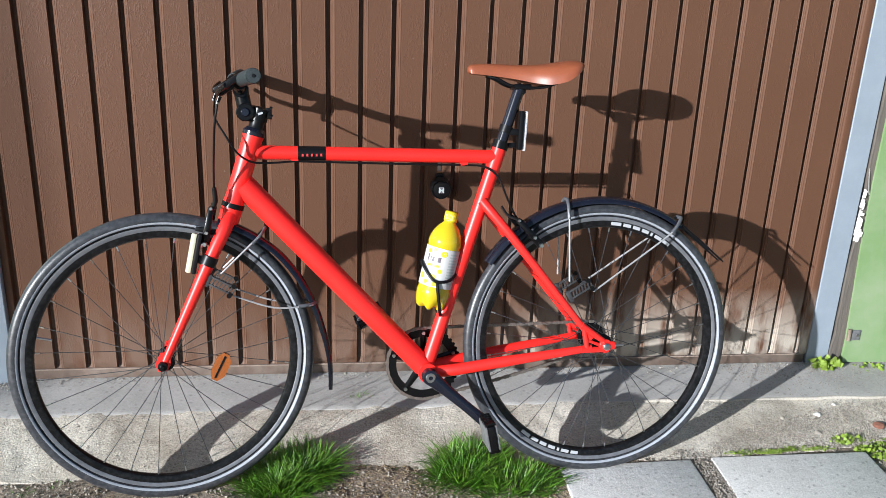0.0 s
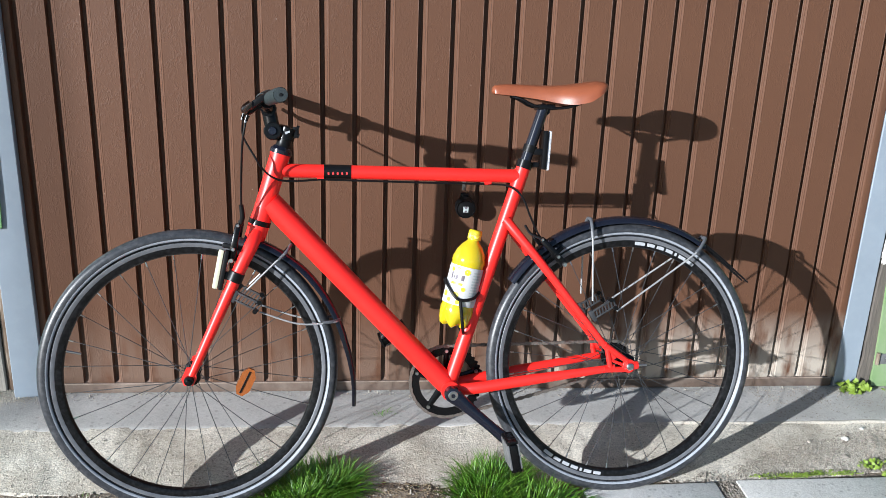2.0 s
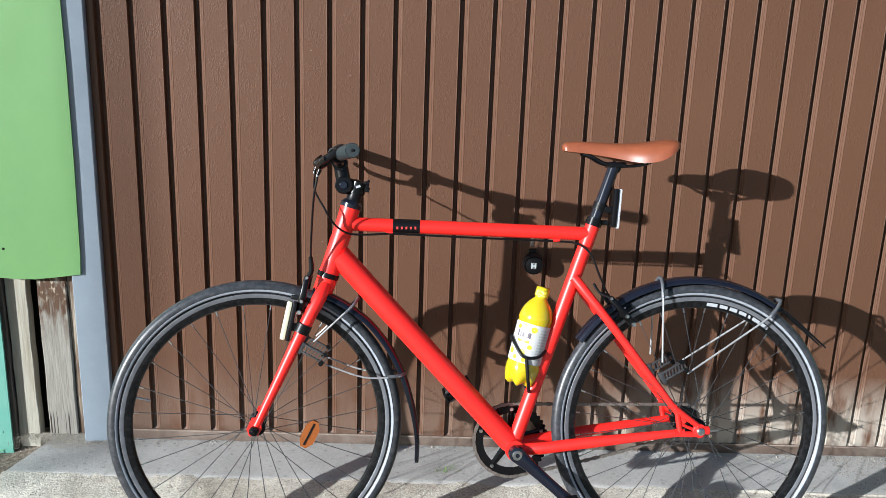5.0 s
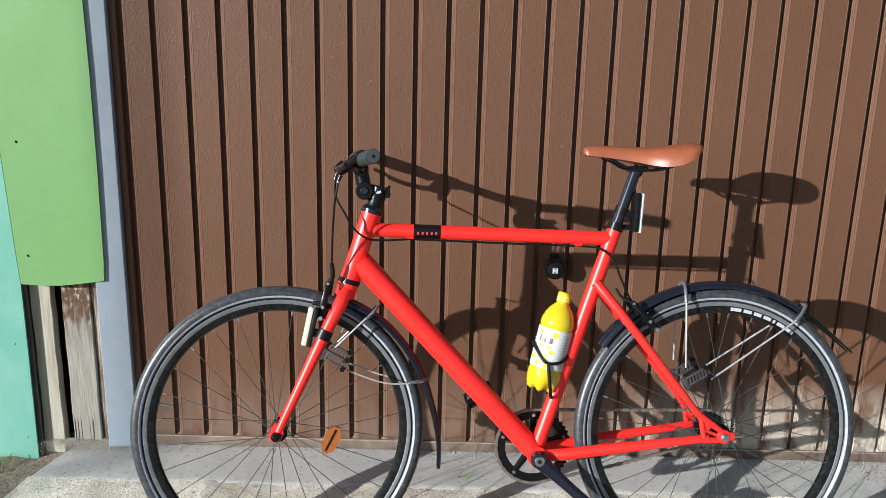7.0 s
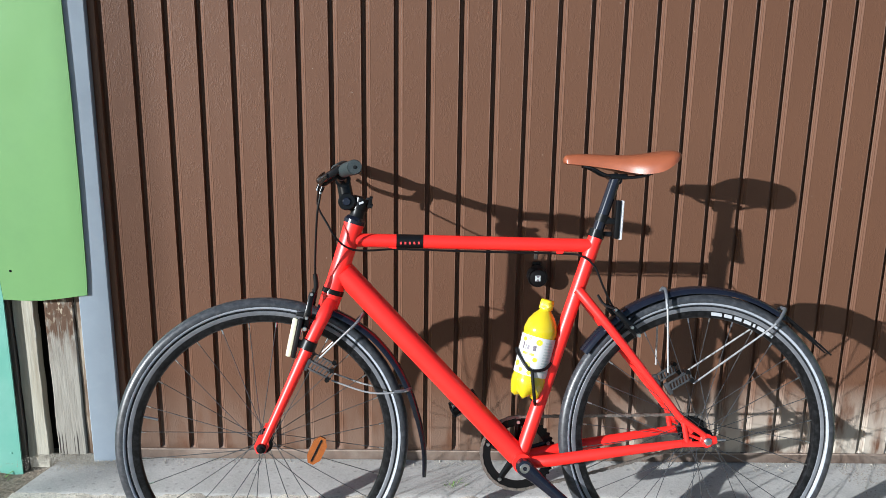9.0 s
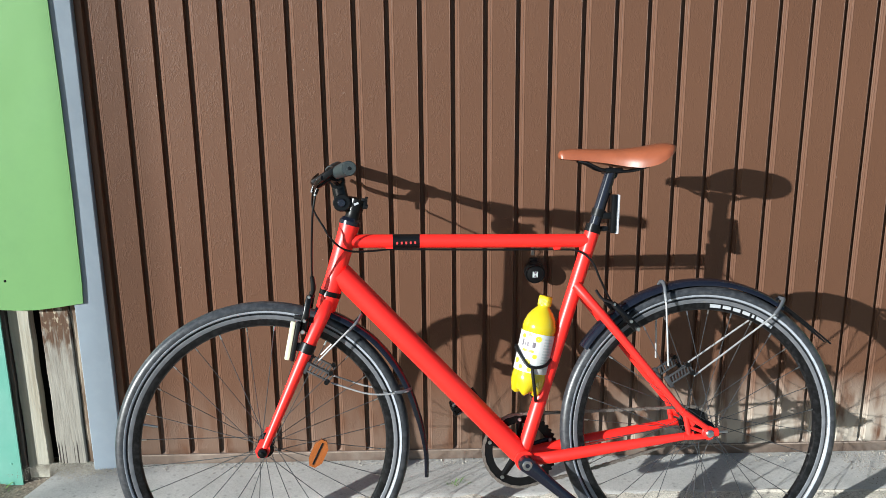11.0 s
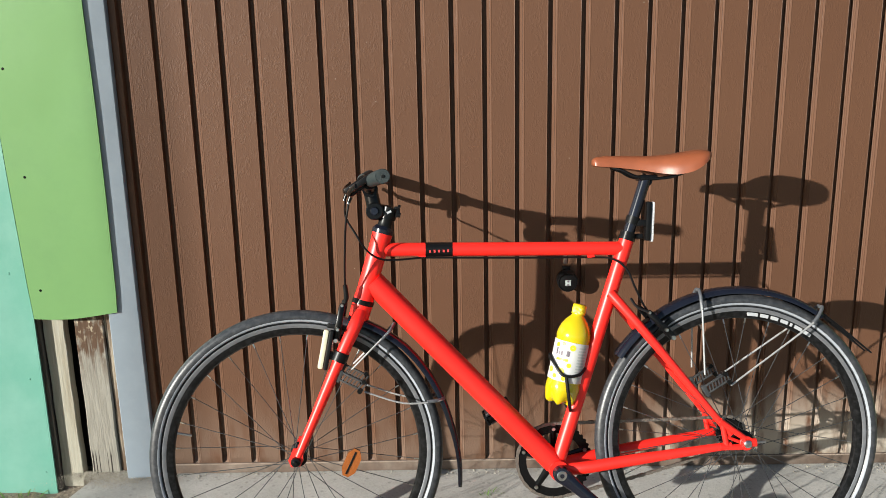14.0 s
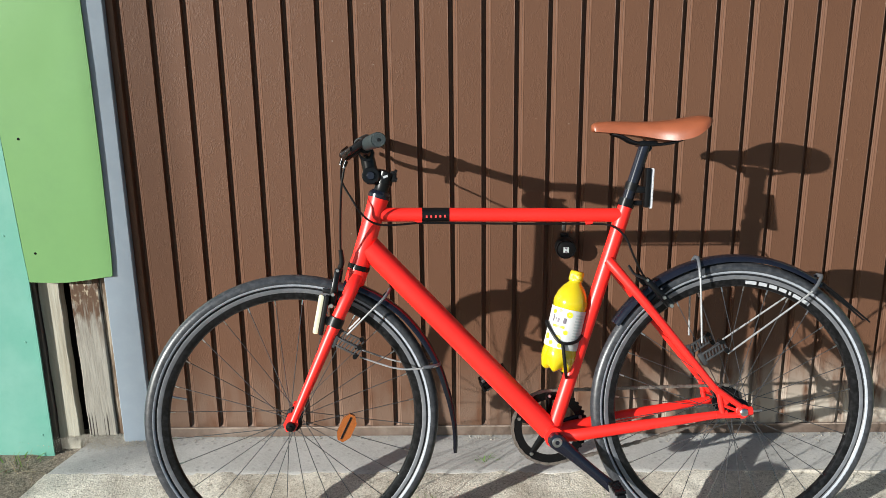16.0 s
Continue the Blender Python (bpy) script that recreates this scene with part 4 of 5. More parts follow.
# wheels
def wheel(name, label, at, spokes, cross, turn, hub_r, half):
    hub = Build()
    hub.lathe([(0.006, -half), (0.010, -half), (0.012, -half + 0.012), (0.014, -half + 0.014), (hub_r, -half + 0.016), (hub_r, -half + 0.020), (0.013, -half + 0.026),
               (0.012, 0), (0.013, half - 0.026), (hub_r, half - 0.020), (hub_r, half - 0.016), (0.014, half - 0.014), (0.012, half - 0.012), (0.010, half), (0.006, half)], (0, 0, 0), (0, 1, 0), 28)
    w = part(name, hub, BLACK_METAL, bicycle, label)
    w.matrix_basis = Matrix.Translation(at) @ turn
    tyre = Build()
    prof = []
    for k in range(20):
        ang = 2 * math.pi * k / 20
        c, s = math.cos(ang), math.sin(ang)
        prof.append((0.3255 + 0.0158 * c, 0.0152 * s))
    tyre.lathe(prof, (0, 0, 0), (0, 1, 0), 128, closed=True)
    part("tyre", tyre, RUBBER, w, "black rubber tyre with greyish dust")
    for s in (1, -1):
        st_ = Build()
        st_.lathe([(0.3155, 0.0126 * s), (0.3162, 0.0136 * s), (0.3185, 0.0150 * s), (0.3205, 0.0156 * s), (0.3208, 0.0150 * s)], (0, 0, 0), (0, 1, 0), 128)
        part("reflex_stripe", st_, STRIPE, w, "pale reflective stripe on the sidewall")
        tr_ = Build()
        tr_.lathe([(0.3110, 0.0116 * s), (0.3100, 0.0126 * s), (0.3085, 0.0124 * s), (0.3020, 0.0121 * s), (0.3008, 0.0112 * s)], (0, 0, 0), (0, 1, 0), 128)
        part("brake_track", tr_, TRACK, w, "worn grey brake track")
    rim = Build()
    rim.lathe([(0.3125, -0.0115), (0.3005, -0.0115), (0.2940, -0.0112), (0.2868, -0.0090), (0.2838, -0.0050), (0.2830, 0.0), (0.2838, 0.0050), (0.2868, 0.0090), (0.2940, 0.0112), (0.3005, 0.0115), (0.3125, 0.0115)], (0, 0, 0), (0, 1, 0), 128)
    part("rim", rim, RIM_BLACK, w, "deep black rim with white marks")
    for i in range(spokes):
        a0 = 2 * math.pi * (i + 0.5) / spokes
        s = 1 if i % 2 else -1
        lead = cross * (1 if (i // 2) % 2 else -1)
        p0 = Vector((hub_r * 0.85 * math.cos(a0 + lead), s * (half - 0.018), hub_r * 0.85 * math.sin(a0 + lead)))
        p1 = Vector((0.2842 * math.cos(a0), s * 0.002, 0.2842 * math.sin(a0)))
        sp = Build()
        sp.tube([p0, p1], 0.00095, 6)
        ob = part("spoke", sp, SPOKE, w)
        d = (p0 - p1).normalized()
        nip = Build()
        nip.tube([p1, p1 + 0.012 * d], 0.0019, 6)
        part("nipple", nip, STEEL, w)
    return w


steer = Matrix.Rotation(radians(5.0), 4, Vector((0.31, 0, 0.95)))
front_wheel = wheel("front_wheel", "front wheel with black deep rim and dusty tyre", bp(1.0408, 0.0023), 28, 0.55, steer, 0.020, 0.050)
rear_wheel = wheel("rear_wheel", "rear wheel with black deep rim and dusty tyre", bp(0, 0), 32, 1.35, Matrix.Identity(4), 0.024, 0.060)


def rim_marks(w, start, widths, r, sign, material, height=0.0080, gap=0.0058):
    """Plain blocks standing for the white print on the rim flank."""
    a0 = radians(start)
    for wd in widths:
        b = Build()
        steps = 3
        vs, fs = [], []
        for k in range(steps + 1):
            a = a0 + (wd / r) * k / steps
            for rr, hh in ((r - height / 2, 0.0), (r + height / 2, 0.0)):
                y = -(0.01195 if rr > 0.285 else 0.0117) - 0.0006
                vs.append((rr * math.cos(a), y, rr * math.sin(a)))
        for k in range(steps):
            fs.append((2 * k, 2 * k + 1, 2 * k + 3, 2 * k + 2))
        vs2 = [(x, y + 0.0006, z) for x, y, z in vs]
        n = len(vs)
        b.put(vs + vs2, fs + [tuple(i + n for i in f[::-1]) for f in fs] + [(0, 1, n + 1, n), (n - 2, n - 1, 2 * n - 1, 2 * n - 2)])
        part("rim_mark", b, material, w, smooth=False)
        a0 += (wd + gap) / r


LETTERS = (0.026, 0.020, 0.019, 0.019, 0.006, 0.020, 0.019)
rim_marks(rear_wheel, 229, LETTERS, 0.2945, 1, WHITE_MARK)
rim_marks(rear_wheel, 53, LETTERS[::-1], 0.2945, 1, WHITE_MARK)
# cassette side
b = Build()
b.lathe([(0.012, 0.0), (0.034, 0.0), (0.036, 0.002), (0.034, 0.004), (0.012, 0.004)], bp(0, 0, -0.046), SIDE, 36, closed=True)
b.lathe([(0.030, 0.006), (0.030, -0.012), (0.016, -0.012), (0.016, 0.006)], bp(0, 0, -0.040), SIDE, 28, closed=True)
part("sprocket", b, BLACK_METAL, bicycle, "small dark rear sprocket")
# wheel reflector
b = Build()
b.plate([(-0.006, 0.034), (0.008, 0.034), (0.019, 0.018), (0.019, -0.018), (0.008, -0.034), (-0.006, -0.034), (-0.015, -0.018), (-0.015, 0.018)], 0.012, lambda p, q, h: (p, -0.009 + h, q))
refl = part("wheel_reflector", b, ORANGE, front_wheel, "orange spoke reflector")
refl.matrix_basis = pose(0.120, -0.012, -0.022, 0, 27, 0)
b = Build()
b.box((0.004, 0.003, 0.056), (0, -0.0155, 0), None, 0.001)
rr_ = part("reflector_rib", b, BLACK, front_wheel)
rr_.matrix_basis = pose(0.120, -0.012, -0.022, 0, 27, 0)
b = Build()
b.tube([Vector((0.284 * math.cos(2.9), 0, 0.284 * math.sin(2.9))), Vector((0.250 * math.cos(2.9), 0, 0.250 * math.sin(2.9)))], 0.003, 10)
part("valve", b, STEEL, front_wheel)

# cranks, chain
RING = (0.432, -0.0535)
ring = Build()
prof_n = 44 * 4
vs, fs = [], []
for k in range(prof_n):
    ang = 2 * math.pi * k / prof_n
    ro = 0.0925 if k % 4 in (0, 1) else 0.0885
    for r_, h_ in ((ro, -0.0015), (0.068, -0.0015), (0.068, 0.0015), (ro, 0.0015)):
        vs.append(bp(RING[0] + r_ * math.cos(ang), RING[1] + r_ * math.sin(ang), -0.045 + h_))
for k in range(prof_n):
    for j in range(4):
        fs.append((k * 4 + j, ((k + 1) % prof_n) * 4 + j, ((k + 1) % prof_n) * 4 + (j + 1) % 4, k * 4 + (j + 1) % 4))
ring.put(vs, fs)
chainring = part("chainring", ring, BLACK_METAL, bicycle, "black toothed chainring", sharp=25)
for k in range(5):
    ang = radians(18 + 72 * k)
    arm = Build()
    arm.tube([bp(RING[0] + r_ * math.cos(ang), RING[1] + r_ * math.sin(ang), -0.046) for r_ in (0.012, 0.05, 0.082)], [0.011, 0.0085, 0.0075], 10, flat=0.45)
    part("spider_arm", arm, BLACK_METAL, chainring)
    bo = Build()
    bo.lathe([(0.0, 0.003), (0.004, 0.003), (0.005, 0.0)], bp(RING[0] + 0.078 * math.cos(ang), RING[1] + 0.078 * math.sin(ang), -0.041), SIDE, 10)
    part("ring_bolt", bo, STEEL, chainring)


def chain_run():
    """The closed line of the chain round chainring and sprocket."""
    c1, r1, c2, r2 = Vector((RING[0], RING[1])), 0.0905, Vector((0.0, 0.0)), 0.036
    pts = []
    base = math.atan2((c2 - c1).y, (c2 - c1).x)
    k = math.acos((r1 - r2) / (c2 - c1).length)
    a1, a2 = base - k, base + k
    up1, lo1 = a1, a2
    n1 = 40
    sweep = 2 * math.pi - 2 * k
    for i in range(n1 + 1):
        ang = a2 + sweep * i / n1
        pts.append(c1 + r1 * Vector((math.cos(ang), math.sin(ang))))
    p_end = c2 + r2 * Vector((math.cos(a1), math.sin(a1)))
    p0 = pts[-1].copy()
    pts += [p0.lerp(p_end, i / 30) for i in range(1, 30)]
    for i in range(13):
        ang = a1 + 2 * k * i / 12
        pts.append(c2 + r2 * Vector((math.cos(ang), math.sin(ang))))
    p0, p_end = pts[-1].copy(), pts[0].copy()
    pts += [p0.lerp(p_end, i / 30) + Vector((0, -0.006 * math.sin(math.pi * i / 30))) for i in range(1, 30)]
    return pts


line = chain_run()
seglen = [(line[(i + 1) % len(line)] - line[i]).length for i in range(len(line))]
total = sum(seglen)
links = 112
ch = Build()
pos_i, acc = 0, 0.0
for kx in range(links):
    target = total * kx / links
    while acc + seglen[pos_i] < target:
        acc += seglen[pos_i]
        pos_i += 1
    u_ = (target - acc) / seglen[pos_i]
    p_, q_ = line[pos_i], line[(pos_i + 1) % len(line)]
    c_ = p_.lerp(q_, u_)
    ang = math.atan2((q_ - p_).y, (q_ - p_).x)
    wide = 0.0075 if kx % 2 else 0.005
    ch.box((total / links * 1.12, wide, 0.0075 if kx % 2 else 0.006), bp(c_.x, c_.y, -0.045), Matrix.Rotation(ang, 3, "Y"))
part("chain", ch, CHAIN, bicycle, "oily steel chain", smooth=False)


def crank(sgn, end, off0, off1):
    a1, b1 = end
    c = Build()
    c.tube(bend([bp(0.432, -0.0565, off0 * sgn), bp(0.432 + 0.4 * (a1 - 0.432), -0.0565 + 0.4 * (b1 + 0.0565), (off0 + 0.008) * sgn), bp(a1, b1, off1 * sgn)], 5), [0.0195, 0.0185, 0.0170, 0.0155, 0.0145, 0.0138, 0.0132, 0.0128, 0.0128, 0.0135, 0.0140], 14, flat=0.7)
    c.lathe([(0.0, 0.012), (0.010, 0.012), (0.0175, 0.010), (0.019, 0.004), (0.019, -0.012)], bp(0.432, -0.0565, off0 * sgn), (0, -sgn, 0), 24)
    ob = part("crank", c, BLACK_GLOSS, bicycle, "glossy black crank arm")
    bo = Build()
    bo.lathe([(0.0045, 0.0125), (0.0055, 0.0140), (0.0105, 0.0140), (0.012, 0.0122)], bp(0.432, -0.0565, off0 * sgn), (0, -sgn, 0), 24)
    part("crank_bolt", bo, STEEL, ob)
    return ob


def pedal(at, sgn, tilt):
    """Cage pedal: barrel, two side plates with teeth, end plates."""
    m = Matrix.Rotation(radians(tilt), 3, "Y")
    c = Vector(at)
    P = Build()
    P.tube([c, c + Vector((0, -0.095 * sgn, 0))], 0.0095, 14)
    ob = part("pedal", P, BLACK_METAL, bicycle, "worn black and grey platform pedal")
    for s in (1, -1):
        q = Build()
        q.box((0.011, 0.070, 0.020), c + m @ Vector((0.031 * s, -0.055 * sgn, 0)), m, 0.003)
        for k in range(5):
            q.box((0.012, 0.006, 0.025), c + m @ Vector((0.031 * s, (-0.023 - 0.016 * k) * sgn, 0)), m, 0.001)
        part("pedal_plate", q, BLACK_METAL, ob)
        q = Build()
        q.box((0.060, 0.074, 0.005), c + m @ Vector((0, -0.056 * sgn, 0.0115 * s)), m, 0.002)
        part("pedal_rail", q, PEDAL_GREY, ob)
        q = Build()
        q.box((0.060, 0.008, 0.016), c + m @ Vector((0, (-0.055 - 0.037 * s) * sgn, 0)), m, 0.003)
        q.box((0.060, 0.006, 0.014), c + m @ Vector((0, (-0.055 - 0.012 * s) * sgn, 0)), m, 0.002)
        part("pedal_bridge", q, BLACK_METAL, ob)
    return ob


crank(1, (0.306, -0.166), 0.060, 0.078)
pedal(bp(0.303, -0.178, 0.080), 1, 80)
crank(-1, (0.558, 0.053), 0.060, 0.078)
pedal(bp(0.558, 0.053, -0.080), -1, -30)


# mudguards
def guard(name, centre, arc, half, label, thick=0.0022):
    """A curved strip; arc is a list of (angle, radius), degrees from forward."""
    cs = [(-1.0, -0.014), (-0.86, -0.0065), (-0.55, -0.0015), (0.0, 0.0), (0.55, -0.0015), (0.86, -0.0065), (1.0, -0.014)]
    n = 44
    ang = np.interp(np.linspace(0, 1, n), np.linspace(0, 1, len(arc)), [a for a, r in arc])
    rad = np.interp(np.linspace(0, 1, n), np.linspace(0, 1, len(arc)), [r for a, r in arc])
    wid = half if isinstance(half, (list, tuple)) else (half, half)
    b = Build()
    vs = []
    k = len(cs)
    for j, (a, r) in enumerate(zip(ang, rad)):
        w_ = float(np.interp(j / (n - 1), np.linspace(0, 1, len(wid)), wid))
        for dr in (0.0, -thick):
            for u_, d_ in cs:
                rr2 = r + d_ * w_ / max(wid) + dr
                vs.append(bp(centre[0] + rr2 * math.cos(radians(a)), centre[1] + rr2 * math.sin(radians(a)), u_ * w_))
    fs = []
    for j in range(n - 1):
        o, p_ = j * 2 * k, (j + 1) * 2 * k
        for i in range(k - 1):
            fs.append((o + i, o + i + 1, p_ + i + 1, p_ + i))
            fs.append((o + k + i + 1, o + k + i, p_ + k + i, p_ + k + i + 1))
        fs.append((o, p_, p_ + k, o + k))
        fs.append((o + k - 1, o + 2 * k - 1, p_ + 2 * k - 1, p_ + k - 1))
    for o in (0, (n - 1) * 2 * k):
        for i in range(k - 1):
            fs.append((o + i, o + i + 1, o + k + i + 1, o + k + i))
    return part(name, b.put(vs, fs), BLACK_GLOSS, bicycle, label)


FA = (1.0408, 0.0023)
front_guard = guard("front_mudguard", FA, [(112, 0.353), (122, 0.357), (137, 0.364), (155, 0.367), (170, 0.371), (180, 0.379), (194, 0.393)], (0.022, 0.022, 0.022, 0.021, 0.018, 0.012), "long glossy black front mudguard")
rear_guard = guard("rear_mudguard", (0, 0), [(36, 0.357), (60, 0.360), (85, 0.360), (105, 0.359), (126, 0.357)], 0.0235, "glossy black rear mudguard")
for s in (1, -1):
    bar("guard_prong", [(-0.205, 0.288, 0.012 * s), (-0.258, 0.245, 0.014 * s), (-0.322, 0.190, 0.016 * s)], [0.004, 0.0035, 0.002], BLACK, rear_guard, 8, smooth_line=4)
    bar("guard_stay", [(0.089, 0.160, 0.050 * s), (0.0885, 0.30, 0.040 * s), (0.088, 0.334, 0.030 * s), (0.086, 0.3515, 0.012 * s), (0.086, 0.3515, 0.0)], 0.0023, WIRE, rear_guard, 8, "grey wire stay", 5)
    bar("guard_stay", [(0.028, 0.133 - 0.0, 0.050 * s), (-0.150, 0.252, 0.038 * s), (-0.186, 0.279, 0.030 * s), (-0.206, 0.300, 0.014 * s), (-0.206, 0.301, 0.0)], 0.0023, WIRE, rear_guard, 8, "grey wire stay", 5)
    bar("guard_clip", [(0.0885, 0.310, 0.037 * s), (0.088, 0.336, 0.030 * s), (0.086, 0.3535, 0.012 * s), (0.086, 0.3535, 0.0)], 0.0042, CLIP, rear_guard, 10, "", 4)
    bar("guard_clip", [(-0.176, 0.270, 0.033 * s), (-0.190, 0.284, 0.029 * s), (-0.207, 0.302, 0.013 * s), (-0.207, 0.302, 0.0)], 0.0042, CLIP, rear_guard, 10, "", 4)
    bar("guard_stay", [(0.907, 0.204, 0.040 * s), (0.835, 0.272, 0.034 * s), (0.815, 0.288, 0.026 * s), (0.808, 0.300, 0.0)], 0.0021, WIRE, front_guard, 8, "grey wire stay", 5)
    bar("guard_stay", [(0.880, 0.152, 0.042 * s), (0.79, 0.121, 0.040 * s), (0.715, 0.121, 0.034 * s), (0.700, 0.122, 0.020 * s), (0.698, 0.122, 0.0)], 0.0021, WIRE, front_guard, 8, "grey wire stay", 5)
    bar("guard_clip", [(0.735, 0.121, 0.036 * s), (0.714, 0.122, 0.032 * s), (0.6985, 0.123, 0.018 * s), (0.697, 0.123, 0.0)], 0.0042, CLIP, front_guard, 10, "", 4)
    bar("guard_clip", [(0.835, 0.270, 0.034 * s), (0.816, 0.289, 0.026 * s), (0.806, 0.302, 0.0)], 0.0036, CLIP, front_guard, 10, "", 4)


def stay_mount(parent, a, b, tilt, s):
    m = Matrix.Rotation(radians(tilt), 3, "Y")
    q = Build()
    at = bp(a, b, 0.049 * s)
    for e in (-1, 1):
        q.box((0.062, 0.007, 0.0042), at + m @ Vector((0.0, 0, 0.0088 * e)), m, 0.001)
    for k in range(8):
        q.box((0.0032, 0.006, 0.019), at + m @ Vector((-0.0290 + 0.0083 * k, 0, 0)), m @ Matrix.Rotation(radians(14), 3, "Y"), 0.0008)
    q.box((0.012, 0.012, 0.030), at + m @ Vector((-0.033, 0.002, -0.002)), m, 0.003)
    part("stay_mount", q, BRACKET, parent, "dark grey ladder-shaped stay bracket")
    for e in (-1, 1):
        q = Build()
        q.tube([bp(a, b, 0.060 * s) + m @ Vector((0.024, 0, 0.012 * e)), bp(a, b, 0.040 * s) + m @ Vector((0.024, 0, 0.012 * e))], 0.0055, 12)
        part("stay_screw", q, BLACK_METAL, parent)


for s in (1, -1):
    stay_mount(rear_guard, 0.060, 0.140, -30, s)
    stay_mount(front_guard, 0.905, 0.178, 28, s)
b = Build()
b.tube([bp(0.927, 0.246, 0.045), bp(0.936, 0.226, 0.0455)], 0.0185, 20)
part("fork_clamp", b, BLACK, front_guard)

# front light bar on the fork
b = Build()
b.box((0.013, 0.016, 0.092), (0, 0, 0), None, 0.005)
fl = part("front_light", b, CREAM, bicycle, "slim front light with a cream lens")
fl.matrix_basis = Matrix.Translation(bp(0.969, 0.255, 0.045)) @ pose(0, 0, 0, 0, -12 + 24, 0)
b = Build()
b.box((0.010, 0.022, 0.092), (0.0125, 0, 0), None, 0.003)
b.box((0.030, 0.016, 0.018), (0.026, 0.003, -0.012), None, 0.003)
part("light_body", b, BLACK, fl)
# seatpost, rear light
bar("seat_post", [(0.256, 0.470), (0.205, 0.621)], 0.0135, BLACK_GLOSS, segs=24, label="glossy black seat post")
bar("seat_collar", [(0.2535, 0.478), (0.2475, 0.496)], 0.0195, BLACK_METAL, segs=24)
b = Build()
b.box((0.020, 0.014, 0.012), bp(0.224, 0.486, 0.0), None, 0.003)
part("collar_bolt", b, BLACK, bicycle)
b = Build()
b.box((0.008, 0.018, 0.094), (0, 0, 0), None, 0.0035)
rl = part("rear_light", b, WHITE, bicycle, "slim white rear light strapped to the seat post")
rl.matrix_basis = Matrix.Translation(bp(0.193, 0.519, 0.004)) @ pose(0, 0, 0, 0, 4, 0)
b = Build()
b.box((0.012, 0.026, 0.092), (-0.0105, 0, 0.001), None, 0.004)
b.box((0.030, 0.018, 0.016), (-0.026, 0, -0.004), None, 0.004)
part("light_body", b, BLACK, rl)
b = Build()
for k in range(7):
    b.box((0.0016, 0.0008, 0.0028), (0.0003, -0.0091, 0.027 - 0.009 * k))
part("light_mark", b, PALE_MARK, rl)
bar("light_strap", [(0.2345, 0.532), (0.2405, 0.515)], 0.0165, BLACK, segs=22)


# saddle
def saddle():
    n = 26
    # forward place, half width, top, flank bottom, crown drop
    prof = [(0.331, 0.010, 0.668, 0.658), (0.326, 0.018, 0.674, 0.652), (0.300, 0.021, 0.6765, 0.650), (0.26, 0.025, 0.6755, 0.645), (0.22, 0.033, 0.6735, 0.639), (0.18, 0.047, 0.6735, 0.630),
            (0.145, 0.068, 0.6765, 0.625), (0.11, 0.079, 0.6815, 0.632), (0.088, 0.079, 0.6845, 0.646), (0.070, 0.068, 0.6835, 0.660), (0.061, 0.048, 0.680, 0.668)]
    av = np.array(prof)
    s_ = np.linspace(0, 1, 40)
    si = np.linspace(0, 1, len(prof))
    rows_ = np.stack([np.interp(s_, si, av[:, k]) for k in range(4)], 1)
    for _ in range(2):
        rows_[1:-1] = (rows_[:-2] + 2 * rows_[1:-1] + rows_[2:]) / 4
    vs = []
    for a, w_, top, low in rows_:
        for k in range(n):
            ang = math.pi * (k / (n - 1))
            cx = math.cos(ang)
            sx = math.sin(ang) ** 0.75
            vs.append(bp(a, low + (top - low) * sx, w_ * (abs(cx) ** 0.85) * (1 if cx > 0 else -1)))
    fs = [(j * n + k, j * n + k + 1, (j + 1) * n + k + 1, (j + 1) * n + k) for j in range(len(rows_) - 1) for k in range(n - 1)]
    fs += [tuple(range(n)), tuple((len(rows_) - 1) * n + k for k in range(n))]
    fs += [(j * n, (j + 1) * n, (j + 1) * n + n - 1, j * n + n - 1) for j in range(len(rows_) - 1)]
    ob = part("saddle", Build().put(vs, fs), LEATHER, bicycle, "smooth tan leather saddle", sharp=60)
    ob.matrix_basis = Matrix.Translation(BIKE_M.to_3x3().inverted() @ Vector((0.003, 0.012, -0.002)))
    for s in (1, -1):
        bar("saddle_rail", [(0.285, 0.647, 0.008 * s), (0.262, 0.640, 0.016 * s), (0.228, 0.624, 0.022 * s), (0.165, 0.620, 0.024 * s), (0.120, 0.632, 0.034 * s), (0.098, 0.648, 0.040 * s)], 0.0036, BLACK_METAL, ob, 10, "", 5)
    b = Build()
    b.box((0.042, 0.052, 0.014), bp(0.203, 0.622), None, 0.004)
    b.tube([bp(0.206, 0.614, 0.018), bp(0.206, 0.614, -0.018)], 0.012, 16)
    part("saddle_clamp", b, BLACK_METAL, ob)
    b = Build()
    pl = [(0.315, 0.012), (0.20, 0.030), (0.12, 0.058), (0.075, 0.055), (0.075, -0.055), (0.12, -0.058), (0.20, -0.030), (0.315, -0.012)]
    b.plate(pl, 0.004, lambda p, q, h: bp(p, float(np.interp(p, [0.07, 0.12, 0.2, 0.315], [0.660, 0.637, 0.641, 0.655])) + h, q))
    part("saddle_base", b, BLACK, ob)


saddle()


# bottle cage on the seat tube, and the bottle
axis0, axis1 = Vector((0.4235, 0.096)), Vector((0.3665, 0.330))
ad = (axis1 - axis0).normalized()
an = Vector((ad.y, -ad.x))
if an.x < 0:
    an = -an


def bo(along, out, side):
    """A place by the bottle's axis: along it, towards the front, and to the near side."""
    q = axis0 + ad * along + an * out
    return bp(q.x, q.y, side)


